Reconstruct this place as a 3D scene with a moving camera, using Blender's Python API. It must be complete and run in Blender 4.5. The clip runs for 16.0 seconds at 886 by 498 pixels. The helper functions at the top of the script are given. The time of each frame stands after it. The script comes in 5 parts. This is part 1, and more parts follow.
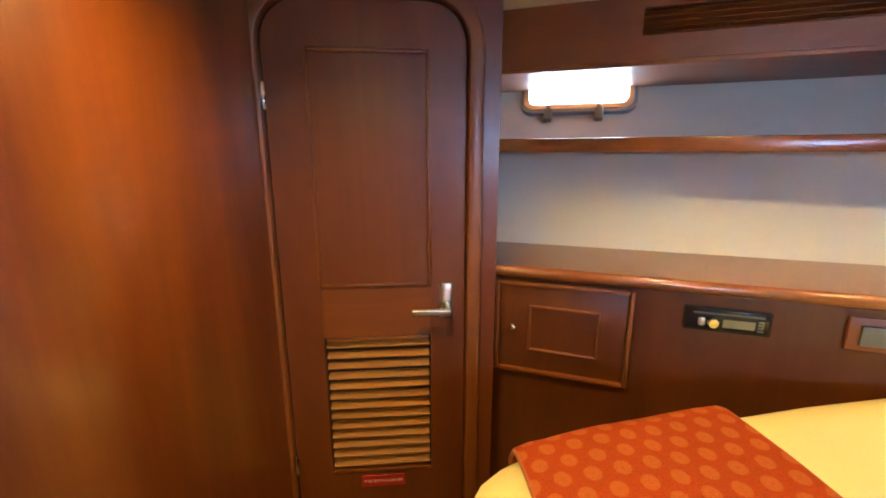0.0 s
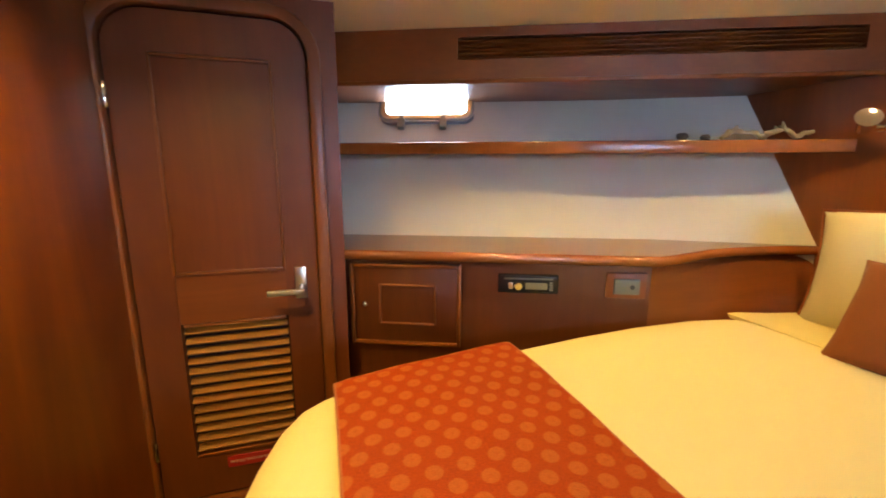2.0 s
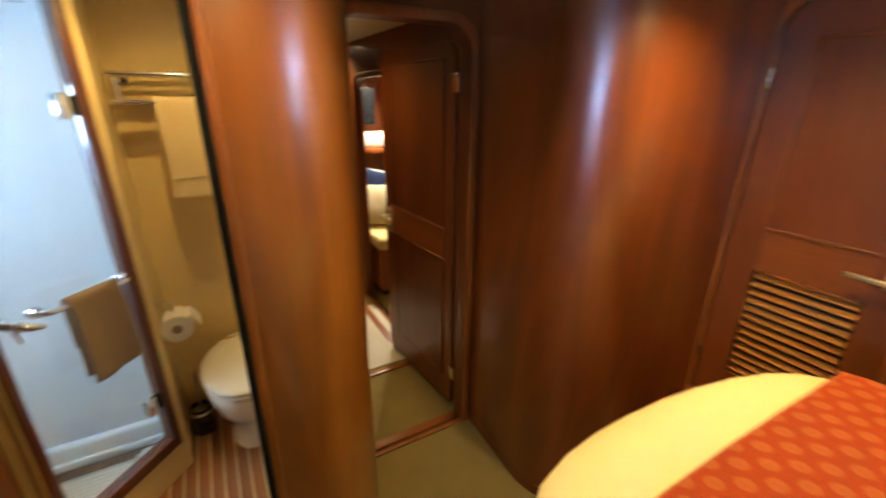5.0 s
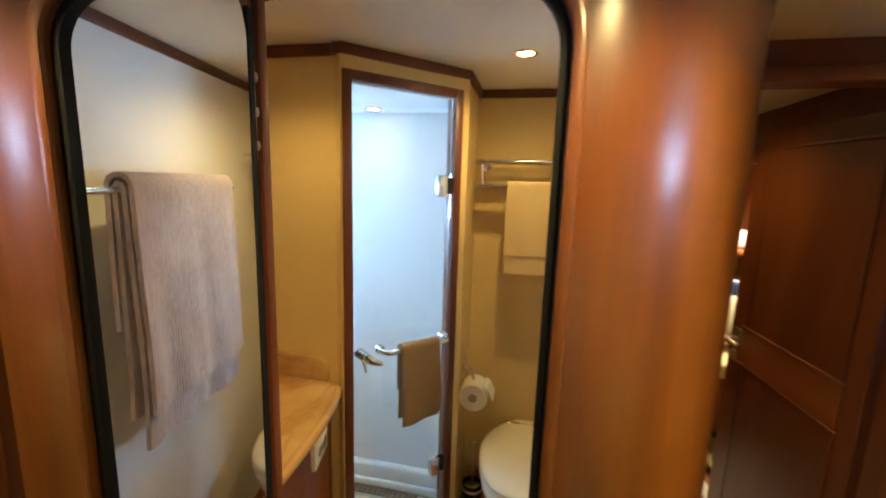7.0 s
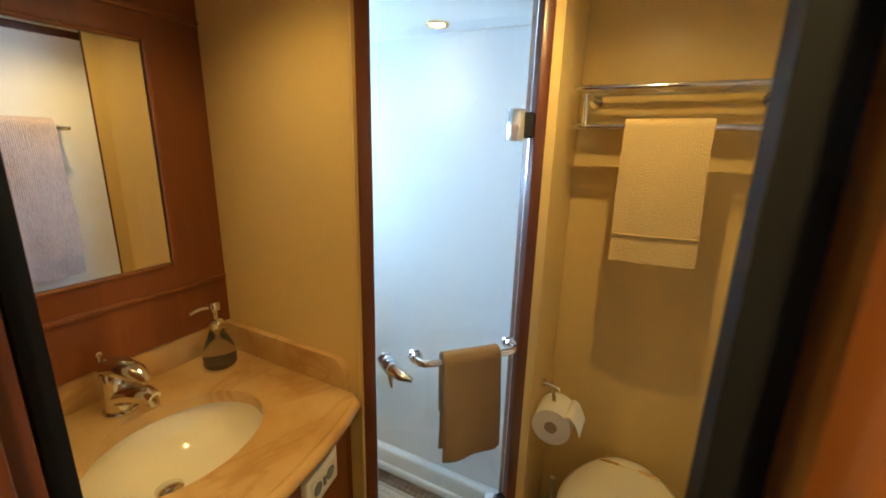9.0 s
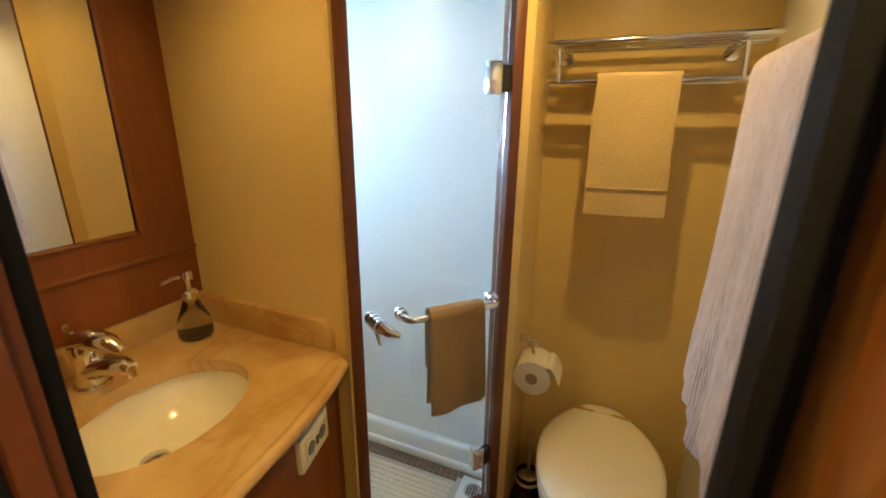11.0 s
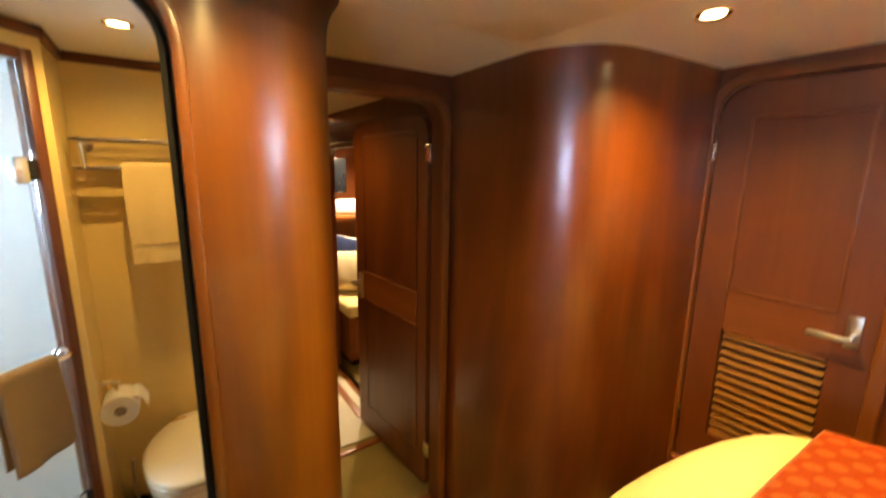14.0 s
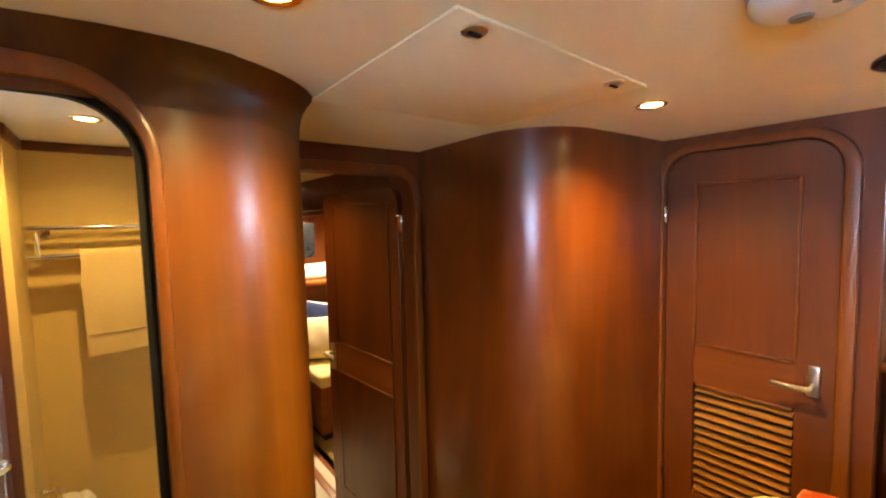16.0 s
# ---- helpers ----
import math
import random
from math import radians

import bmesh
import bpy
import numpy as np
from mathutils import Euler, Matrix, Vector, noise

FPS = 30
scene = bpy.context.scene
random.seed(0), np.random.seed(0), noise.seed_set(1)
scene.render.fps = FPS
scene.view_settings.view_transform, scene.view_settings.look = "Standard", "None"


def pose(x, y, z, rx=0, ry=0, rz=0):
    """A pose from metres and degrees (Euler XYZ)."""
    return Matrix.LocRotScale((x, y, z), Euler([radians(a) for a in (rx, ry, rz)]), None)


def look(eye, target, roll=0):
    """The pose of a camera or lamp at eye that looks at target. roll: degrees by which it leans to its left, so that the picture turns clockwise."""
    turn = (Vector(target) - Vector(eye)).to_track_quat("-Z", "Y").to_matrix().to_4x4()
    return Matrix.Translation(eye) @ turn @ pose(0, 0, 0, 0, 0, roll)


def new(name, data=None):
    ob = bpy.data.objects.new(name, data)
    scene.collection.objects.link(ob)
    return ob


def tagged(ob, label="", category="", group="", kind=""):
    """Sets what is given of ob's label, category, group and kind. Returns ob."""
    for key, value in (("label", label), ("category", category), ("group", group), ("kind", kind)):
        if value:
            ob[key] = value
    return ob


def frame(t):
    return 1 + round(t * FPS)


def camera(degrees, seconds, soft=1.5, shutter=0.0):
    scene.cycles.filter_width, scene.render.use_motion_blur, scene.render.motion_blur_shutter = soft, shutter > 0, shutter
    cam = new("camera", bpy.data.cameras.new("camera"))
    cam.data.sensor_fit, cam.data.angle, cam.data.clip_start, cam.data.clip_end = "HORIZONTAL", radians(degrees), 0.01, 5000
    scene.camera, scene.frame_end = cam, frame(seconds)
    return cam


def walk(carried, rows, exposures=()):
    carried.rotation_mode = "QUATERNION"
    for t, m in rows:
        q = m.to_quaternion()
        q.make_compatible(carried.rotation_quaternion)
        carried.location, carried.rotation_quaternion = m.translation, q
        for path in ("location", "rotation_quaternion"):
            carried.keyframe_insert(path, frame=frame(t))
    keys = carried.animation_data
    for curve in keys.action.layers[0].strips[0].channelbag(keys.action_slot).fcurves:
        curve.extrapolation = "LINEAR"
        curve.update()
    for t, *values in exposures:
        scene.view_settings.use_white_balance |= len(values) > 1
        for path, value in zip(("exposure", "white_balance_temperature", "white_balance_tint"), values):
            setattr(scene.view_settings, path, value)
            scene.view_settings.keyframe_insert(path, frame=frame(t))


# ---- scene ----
cam = camera(94.1, 16.0, soft=1.8, shutter=0.5)
PATH = [
    (0, (-0.017, 0.001, 1.439), (0.155, 1.943, 0.994), 0.0),
    (0.5, (-0.004, -0.008, 1.431), (0.234, 1.931, 1.005), 0.1),
    (1, (0.024, -0.064, 1.41), (0.288, 1.886, 1.052), -1.0),
    (1.5, (0.068, -0.164, 1.393), (0.528, 1.75, 1.04), -0.7),
    (2, (0.131, -0.226, 1.393), (0.721, 1.647, 1.014), 0.1),
    (2.5, (0.231, -0.229, 1.404), (0.864, 1.631, 1.031), -0.7),
    (3, (0.404, -0.242, 1.426), (0.728, 1.71, 1.13), -2.8),
    (3.5, (0.516, -0.315, 1.483), (0.326, 1.595, 0.922), 0.3),
    (4, (0.474, -0.411, 1.513), (-0.306, 1.303, 0.843), 3.6),
    (4.3, (0.441, -0.45, 1.504), (-0.675, 1.082, 0.867), 0.3),
    (4.5, (0.403, -0.505, 1.522), (-0.883, 0.903, 0.911), -0.8),
    (5, (0.367, -0.537, 1.514), (-1.262, 0.39, 0.816), 0.4),
    (5.2, (0.354, -0.542, 1.487), (-1.389, 0.187, 0.832), 0.8),
    (7.3, (0.065, -0.558, 1.5), (-1.811, -1.141, 1.123), 3.0),
    (7.5, (-0.004, -0.544, 1.506), (-1.834, -1.231, 1.082), 3.8),
    (7.7, (-0.065, -0.547, 1.51), (-1.873, -1.302, 1.107), 3.4),
    (8, (-0.151, -0.535, 1.488), (-1.922, -1.377, 1.098), 3.6),
    (8.2, (-0.194, -0.532, 1.477), (-1.944, -1.409, 1.063), 2.2),
    (10.3, (-0.344, -0.61, 1.396), (-2.037, -1.478, 0.78), 2.6),
    (10.5, (-0.321, -0.605, 1.397), (-2.04, -1.428, 0.791), 2.0),
    (11, (-0.266, -0.589, 1.383), (-2.034, -1.315, 0.796), 0.7),
    (11.4, (-0.173, -0.583, 1.393), (-1.99, -1.204, 0.834), 0.4),
    (12, (-0.001, -0.58, 1.446), (-1.903, -0.928, 0.933), 0.6),
    (12.5, (0.139, -0.57, 1.462), (-1.79, -0.478, 0.944), -0.3),
    (12.8, (0.197, -0.55, 1.471), (-1.705, -0.214, 0.951), -1.2),
    (13, (0.208, -0.572, 1.472), (-1.657, -0.088, 0.935), -1.4),
    (13.4, (0.256, -0.581, 1.453), (-1.536, 0.129, 0.92), -2.2),
    (13.5, (0.26, -0.577, 1.464), (-1.502, 0.193, 0.913), -1.7),
    (13.9, (0.326, -0.568, 1.477), (-1.323, 0.481, 1.056), -0.3),
    (14, (0.344, -0.552, 1.504), (-1.279, 0.55, 1.116), 0.9),
    (14.5, (0.359, -0.576, 1.571), (-1.166, 0.71, 1.417), -0.9),
    (15, (0.371, -0.562, 1.56), (-1.148, 0.739, 1.537), -1.4),
    (15.5, (0.363, -0.555, 1.557), (-1.159, 0.742, 1.534), -1.1),
    (16, (0.342, -0.568, 1.572), (-1.219, 0.674, 1.43), -1.4),
]
walk(cam, [(t, look(eye, target, roll)) for t, eye, target, roll in PATH],
     exposures=[(0.0, 0.2, 6200, 6), (1.0, 0.15, 6900, 7), (2.2, 0.1, 6900, 7), (2.7, 0.1, 6200, 6), (3.2, 0.1, 5400, 6), (4.2, 0.15, 5500, 6), (4.8, 0.35, 5900, 6), (7.4, 0.25, 5700, 5), (10.3, 0.15, 6300, 5), (12.0, 0.4, 6500, 7), (13.0, 0.45, 6900, 8), (14.2, 0.65, 7200, 9), (16.0, 0.7, 7200, 9)])

# ---- world, sun, lamps ----
world = bpy.data.worlds.new("sky")
scene.world = world
world.use_nodes = True
wn = world.node_tree.nodes
sky = wn.new("ShaderNodeTexSky")
sky.sky_type, sky.sun_disc = "NISHITA", False
sky.sun_elevation, sky.sun_rotation = radians(42), radians(-70)
world.node_tree.links.new(sky.outputs[0], wn["Background"].inputs[0])
wn["Background"].inputs[1].default_value = 0.15
SUN = new("sun", bpy.data.lights.new("sun", "SUN"))
SUN.data.energy, SUN.data.angle, SUN.data.color = 3.0, radians(0.5), (1.0, 0.95, 0.88)
SUN.matrix_world = look((3, -6, 8), (0.5, 2.0, 1.0))

WARM = (1.0, 0.665, 0.235)
CEIL = 1.84
BATH_CEIL = 1.868


def spot(name, xyz, watts, color=WARM, size=0.02, angle=118, blend=1.0):
    """A recessed downlight's bulb."""
    lamp = new(name, bpy.data.lights.new(name, "SPOT"))
    lamp.data.energy, lamp.data.color, lamp.data.shadow_soft_size = watts, color, size
    lamp.data.spot_size, lamp.data.spot_blend = radians(angle), blend
    lamp.location = xyz
    return lamp


# the fourth, at (0.72, -0.62), is unseen and added to light the bed
LAMPS = [(-0.155, -0.41, CEIL), (-0.136, 0.468, CEIL), (0.717, 0.72, CEIL), (0.72, -0.62, CEIL), (1.40, 0.40, CEIL)]
for i, p in enumerate(LAMPS):
    spot("cabin_bulb", (p[0], p[1], p[2] - 0.032), (17, 34, 19, 21, 18)[i], angle=(150, 150, 124, 80, 140)[i], blend=(0.75, 1.0, 0.9, 0.8, 0.9)[i])
spot("bath_bulb", (-1.12, -0.607, BATH_CEIL - 0.03), 12, size=0.008, angle=164, blend=1.0)
# second bathroom lamp is unseen, added to fill in over the vanity
spot("bath_bulb", (-0.70, -1.20, BATH_CEIL - 0.035), 9, angle=140)
spot("shower_bulb", (-1.49, -1.22, 1.745), 1.2, (1.0, 0.92, 0.82))
spot("corridor_bulb", (-2.766, 0.30, CEIL - 0.035), 30, angle=150)
spot("corridor_bulb", (-1.58, -0.02, CEIL - 0.035), 12, angle=150)
# unseen lamp, added to brighten the guest cabin
spot("guest_fill", (-2.75, 0.85, CEIL - 0.035), 130, (1.0, 0.80, 0.55), angle=140)


def window_light(name, eye, target, w, h, watts, color=(0.62, 0.80, 1.0)):
    """The sky's light in a window's opening."""
    lamp = new(name, bpy.data.lights.new(name, "AREA"))
    lamp.data.shape, lamp.data.size, lamp.data.size_y = "RECTANGLE", w, h
    lamp.data.energy, lamp.data.color = watts, color
    lamp.matrix_world = look(eye, target)
    return lamp


# ---- materials ----
def mat(name):
    m = bpy.data.materials.new(name)
    m.use_nodes = True
    nt = m.node_tree
    return m, nt.nodes, nt.links, nt.nodes["Principled BSDF"]


def coords(n, l, scale, rot=(0, 0, 0), kind="Object"):
    tc, mp = n.new("ShaderNodeTexCoord"), n.new("ShaderNodeMapping")
    mp.inputs["Scale"].default_value = scale
    mp.inputs["Rotation"].default_value = [radians(a) for a in rot]
    l.new(tc.outputs[kind], mp.inputs[0])
    return mp.outputs[0]


def noise_tex(n, l, vec, scale, detail=4, rough=0.55, distort=0.0):
    t = n.new("ShaderNodeTexNoise")
    t.inputs["Scale"].default_value, t.inputs["Detail"].default_value = scale, detail
    t.inputs["Roughness"].default_value, t.inputs["Distortion"].default_value = rough, distort
    l.new(vec, t.inputs["Vector"])
    return t.outputs["Fac"]


def ramp(n, l, fac, stops):
    r = n.new("ShaderNodeValToRGB")
    el = r.color_ramp.elements
    while len(el) < len(stops):
        el.new(0.5)
    for e, (p, c) in zip(el, stops):
        e.position, e.color = p, (*c, 1)
    l.new(fac, r.inputs[0])
    return r.outputs[0]


def mixc(n, l, fac, a, b, mode="MIX"):
    m = n.new("ShaderNodeMix")
    m.data_type, m.blend_type = "RGBA", mode
    for idx, v in ((0, fac), (6, a), (7, b)):
        if isinstance(v, (int, float)):
            m.inputs[idx].default_value = v
        elif isinstance(v, tuple):
            m.inputs[idx].default_value = (*v, 1)
        else:
            l.new(v, m.inputs[idx])
    return m.outputs[2]


def bump(n, l, bs, height, strength=0.1, dist=0.002):
    b = n.new("ShaderNodeBump")
    b.inputs["Strength"].default_value, b.inputs["Distance"].default_value = strength, dist
    l.new(height, b.inputs["Height"])
    l.new(b.outputs[0], bs.inputs["Normal"])


def maths(n, l, op, a, b=None):
    m = n.new("ShaderNodeMath")
    m.operation = op
    for i, v in enumerate((a, b)):
        if v is None:
            continue
        if isinstance(v, (int, float)):
            m.inputs[i].default_value = v
        else:
            l.new(v, m.inputs[i])
    return m.outputs[0]


def wood(name, grain, dark, mid, light, coat=0.22, rough=0.42, figure=1.0):
    """Varnished timber. grain: the axis along which the fibres run, by index."""
    m, n, l, bs = mat(name)
    s = [3.4, 3.4, 3.4]
    s[grain] = 0.55
    fine = [70.0, 70.0, 70.0]
    fine[grain] = 2.5
    v1, v2 = coords(n, l, s), coords(n, l, fine)
    info = n.new("ShaderNodeObjectInfo")
    a = noise_tex(n, l, v1, 1.0, 5, 0.6, 1.4 * figure)
    b = noise_tex(n, l, v2, 1.0, 6, 0.7, 0.3)
    base = ramp(n, l, a, [(0.30, dark), (0.52, mid), (0.75, light)])
    streak = ramp(n, l, b, [(0.32, (0.58, 0.52, 0.48)), (0.6, (1, 1, 1))])
    col = mixc(n, l, 0.24, base, streak, "MULTIPLY")
    big = noise_tex(n, l, coords(n, l, (1, 1, 1)), 1.7, 2)
    col = mixc(n, l, 0.35, col, ramp(n, l, big, [(0.3, (0.72, 0.70, 0.70)), (0.7, (1.1, 1.1, 1.1))]), "MULTIPLY")
    hs = n.new("ShaderNodeHueSaturation")
    l.new(col, hs.inputs["Color"])
    l.new(maths(n, l, "ADD", maths(n, l, "MULTIPLY", info.outputs["Random"], 0.18), 0.91), hs.inputs["Value"])
    l.new(hs.outputs[0], bs.inputs["Base Color"])
    l.new(maths(n, l, "ADD", maths(n, l, "MULTIPLY", b, 0.12), rough - 0.06), bs.inputs["Roughness"])
    bs.inputs["Coat Weight"].default_value, bs.inputs["Coat Roughness"].default_value = coat, 0.20
    bump(n, l, bs, b, 0.06, 0.001)
    return m


CHERRY = ((0.155, 0.038, 0.005), (0.22, 0.058, 0.008), (0.28, 0.080, 0.012))
DEEP = ((0.100, 0.023, 0.004), (0.148, 0.037, 0.006), (0.195, 0.053, 0.009))
wood_v = wood("cherry_upright", 2, *CHERRY)
wood_x = wood("cherry_lengthwise", 0, *CHERRY)
wood_y = wood("cherry_crosswise", 1, *CHERRY)
wood_d = wood("cherry_dark", 2, *DEEP)
wood_curve = wood("cherry_veneer", 2, (0.115, 0.031, 0.003), (0.235, 0.073, 0.005), (0.36, 0.124, 0.009), coat=0.8, rough=0.34, figure=1.1)
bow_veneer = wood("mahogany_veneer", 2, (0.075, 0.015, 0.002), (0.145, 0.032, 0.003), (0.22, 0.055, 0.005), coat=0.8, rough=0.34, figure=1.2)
wood_trim = wood("cherry_moulding", 2, (0.155, 0.043, 0.007), (0.23, 0.068, 0.011), (0.30, 0.096, 0.017))
wood_top = wood("cherry_top", 0, (0.20, 0.060, 0.014), (0.31, 0.098, 0.022), (0.39, 0.135, 0.034), coat=0.6, rough=0.25)
wood_slat = wood("cherry_slat", 0, (0.28, 0.115, 0.022), (0.40, 0.180, 0.034), (0.48, 0.230, 0.046))


def plain(name, color, rough=0.6, metal=0.0, var=0.08, scale=25.0, bumps=0.1, spec=0.5, coat=0.0, transmission=0.0, ior=1.45, dist=0.001):
    m, n, l, bs = mat(name)
    v = coords(n, l, (1, 1, 1))
    f = noise_tex(n, l, v, scale, 4)
    g = noise_tex(n, l, v, scale * 0.09, 3)
    f2 = maths(n, l, "MULTIPLY", maths(n, l, "ADD", f, g), 0.5)
    lo, hi = tuple(c * (1 - var) for c in color), tuple(min(1, c * (1 + var)) for c in color)
    l.new(ramp(n, l, f2, [(0.3, lo), (0.7, hi)]), bs.inputs["Base Color"])
    bs.inputs["Roughness"].default_value, bs.inputs["Metallic"].default_value = rough, metal
    bs.inputs["Specular IOR Level"].default_value, bs.inputs["Coat Weight"].default_value = spec, coat
    bs.inputs["Transmission Weight"].default_value, bs.inputs["IOR"].default_value = transmission, ior
    if bumps:
        bump(n, l, bs, f, bumps, dist)
    return m


def cloth(name, color, var=0.1, weave=900.0, strength=0.35, rough=0.9, dist=0.001):
    m, n, l, bs = mat(name)
    v = coords(n, l, (1, 1, 1))
    f, g = noise_tex(n, l, v, weave, 2), noise_tex(n, l, v, 5.0, 3)
    lo, hi = tuple(c * (1 - var) for c in color), tuple(min(1, c * (1 + var)) for c in color)
    l.new(ramp(n, l, maths(n, l, "MULTIPLY", maths(n, l, "ADD", f, g), 0.5), [(0.3, lo), (0.7, hi)]), bs.inputs["Base Color"])
    bs.inputs["Roughness"].default_value = rough
    bs.inputs["Sheen Weight"].default_value, bs.inputs["Specular IOR Level"].default_value = 0.08, 0.25
    bump(n, l, bs, f, strength, dist)
    return m


vinyl = cloth("headliner_vinyl", (0.86, 0.76, 0.51), 0.04, 500, 0.12, 0.65)
hull_vinyl = cloth("hull_vinyl", (0.68, 0.64, 0.55), 0.04, 420, 0.2, 0.7)
bath_wall = plain("bath_laminate", (0.70, 0.505, 0.185), 0.32, var=0.02, scale=60, bumps=0.03)
bath_pale = plain("bath_pale_laminate", (0.85, 0.82, 0.73), 0.32, var=0.02, scale=60, bumps=0.03)
bath_ceil = plain("bath_ceiling", (0.78, 0.72, 0.58), 0.5, var=0.02)
gelcoat = plain("shower_gelcoat", (0.80, 0.80, 0.77), 0.22, var=0.015, scale=12, bumps=0.02)
sheet = cloth("cream_bedspread", (0.75, 0.62, 0.27), 0.03, 700, 0.3)
pillow_c = cloth("cream_pillow", (0.66, 0.58, 0.36), 0.05, 800, 0.35)
rust = cloth("rust_cushion", (0.27, 0.085, 0.025), 0.12, 900, 0.5)
piping_m = cloth("rust_piping", (0.34, 0.10, 0.03), 0.1, 900, 0.3)
carpet = cloth("green_beige_carpet", (0.22, 0.160, 0.048), 0.22, 320, 1.0, 0.95, 0.004)
tan_towel = cloth("tan_towel", (0.27, 0.18, 0.095), 0.12, 330, 1.0, 0.95, 0.003)
gold_towel = cloth("gold_towel", (0.62, 0.45, 0.20), 0.10, 330, 1.0, 0.95, 0.003)


def ribbed_towel():
    m, n, l, bs = mat("ribbed_rose_towel")
    f = noise_tex(n, l, coords(n, l, (260, 260, 45)), 1.0, 3, 0.6)
    g = noise_tex(n, l, coords(n, l, (1, 1, 1)), 6.0, 4)
    w = n.new("ShaderNodeTexWave")
    w.inputs["Scale"].default_value, w.inputs["Distortion"].default_value, w.inputs["Detail Scale"].default_value = 48.0, 2.5, 3.0
    l.new(coords(n, l, (1, 1, 0.15)), w.inputs["Vector"])
    h = maths(n, l, "ADD", maths(n, l, "MULTIPLY", w.outputs["Fac"], 0.32), maths(n, l, "MULTIPLY", f, 0.9))
    mixed = maths(n, l, "MULTIPLY", maths(n, l, "ADD", h, g), 0.42)
    l.new(ramp(n, l, mixed, [(0.26, (0.38, 0.26, 0.21)), (0.62, (0.80, 0.64, 0.56))]), bs.inputs["Base Color"])
    bs.inputs["Roughness"].default_value, bs.inputs["Sheen Weight"].default_value = 0.95, 0.3
    bump(n, l, bs, h, 1.0, 0.006)
    return m


white_towel = ribbed_towel()
chrome = plain("chrome", (0.82, 0.82, 0.80), 0.10, 1.0, 0.02, 8, 0)
satin = plain("satin_nickel", (0.70, 0.64, 0.52), 0.28, 1.0, 0.05, 40, 0.02)
black_rubber = plain("black_rubber", (0.008, 0.008, 0.009), 0.6, var=0.2, spec=0.2)
black_plastic = plain("black_plastic", (0.012, 0.013, 0.016), 0.25, var=0.2, bumps=0)
grey_plastic = plain("grey_plastic", (0.16, 0.17, 0.15), 0.4, var=0.05)
grey_lcd = plain("display", (0.30, 0.30, 0.20), 0.15, var=0.03, bumps=0)
white_plastic = plain("white_plastic", (0.74, 0.72, 0.66), 0.35, var=0.02, bumps=0)
ivory = plain("ivory_plastic", (0.74, 0.68, 0.52), 0.35, var=0.02, bumps=0)
porcelain = plain("porcelain", (0.84, 0.77, 0.58), 0.08, var=0.01, scale=6, bumps=0, coat=0.4)
# near-black colour put in for the shade inside recesses, gaps and slots
recess_shade = plain("painted_recess_shade", (0.012, 0.006, 0.003), 0.8, var=0.2)
red_plate = plain("red_plate", (0.42, 0.02, 0.02), 0.35, var=0.05, bumps=0)
letter = plain("pale_lettering", (0.75, 0.55, 0.45), 0.5, var=0.02, bumps=0)
paper = plain("toilet_paper", (0.80, 0.76, 0.66), 0.9, var=0.03, scale=120, bumps=0.3)
navy = cloth("navy_cloth", (0.02, 0.03, 0.09), 0.2, 500, 0.4)
white_cloth = cloth("white_linen", (0.80, 0.78, 0.72), 0.03, 500, 0.4)
bone = plain("driftwood", (0.40, 0.32, 0.18), 0.8, var=0.3, scale=60, bumps=0.6, dist=0.003)
beam = plain("dark_stone", (0.10, 0.08, 0.06), 0.8, var=0.3, scale=60, bumps=0.6, dist=0.003)
brass = plain("brass", (0.75, 0.52, 0.20), 0.25, 1.0, 0.05, 40, 0)


def mirror_mat():
    m, n, l, bs = mat("mirror_glass")
    bs.inputs["Base Color"].default_value = (0.90, 0.91, 0.90, 1)
    bs.inputs["Metallic"].default_value, bs.inputs["Roughness"].default_value = 1.0, 0.01
    return m


def glass_mat(name, color=(1, 1, 1), rough=0.0):
    m, n, l, bs = mat(name)
    bs.inputs["Base Color"].default_value = (*color, 1)
    bs.inputs["Transmission Weight"].default_value, bs.inputs["Roughness"].default_value = 1.0, rough
    bs.inputs["IOR"].default_value = 1.46
    return m


def glow(name, color, strength):
    m, n, l, bs = mat(name)
    bs.inputs["Base Color"].default_value = (0.9, 0.9, 0.9, 1)
    bs.inputs["Emission Color"].default_value = (*color, 1)
    bs.inputs["Emission Strength"].default_value = strength
    return m


mirror_m = mirror_mat()
glass_m = glass_mat("clear_glass", (0.96, 0.985, 0.99))
bottle_m = glass_mat("bottle_glass", (0.97, 0.97, 0.93))
bulb_m = glow("lamp_glass", (1.0, 0.80, 0.45), 28)
# glow of the added backdrops that stand for sky outside the portlights
sky_glow_m = glow("bright_sky_backdrop", (0.45, 0.66, 1.0), 18)


def marble():
    m, n, l, bs = mat("honey_marble")
    v = coords(n, l, (1.6, 4.2, 4.2), (0, 0, 35))
    a = noise_tex(n, l, v, 1.1, 6, 0.55, 0.9)
    vein = maths(n, l, "ABSOLUTE", maths(n, l, "SUBTRACT", a, 0.5))
    c1 = ramp(n, l, noise_tex(n, l, coords(n, l, (1, 1, 1)), 4, 4), [(0.3, (0.46, 0.25, 0.07)), (0.7, (0.72, 0.50, 0.21))])
    col = mixc(n, l, ramp(n, l, vein, [(0.0, (0.42, 0.42, 0.42)), (0.03, (0, 0, 0))]), c1, (0.40, 0.19, 0.05))
    l.new(col, bs.inputs["Base Color"])
    bs.inputs["Roughness"].default_value, bs.inputs["Coat Weight"].default_value = 0.12, 0.3
    return m


marble_m = marble()


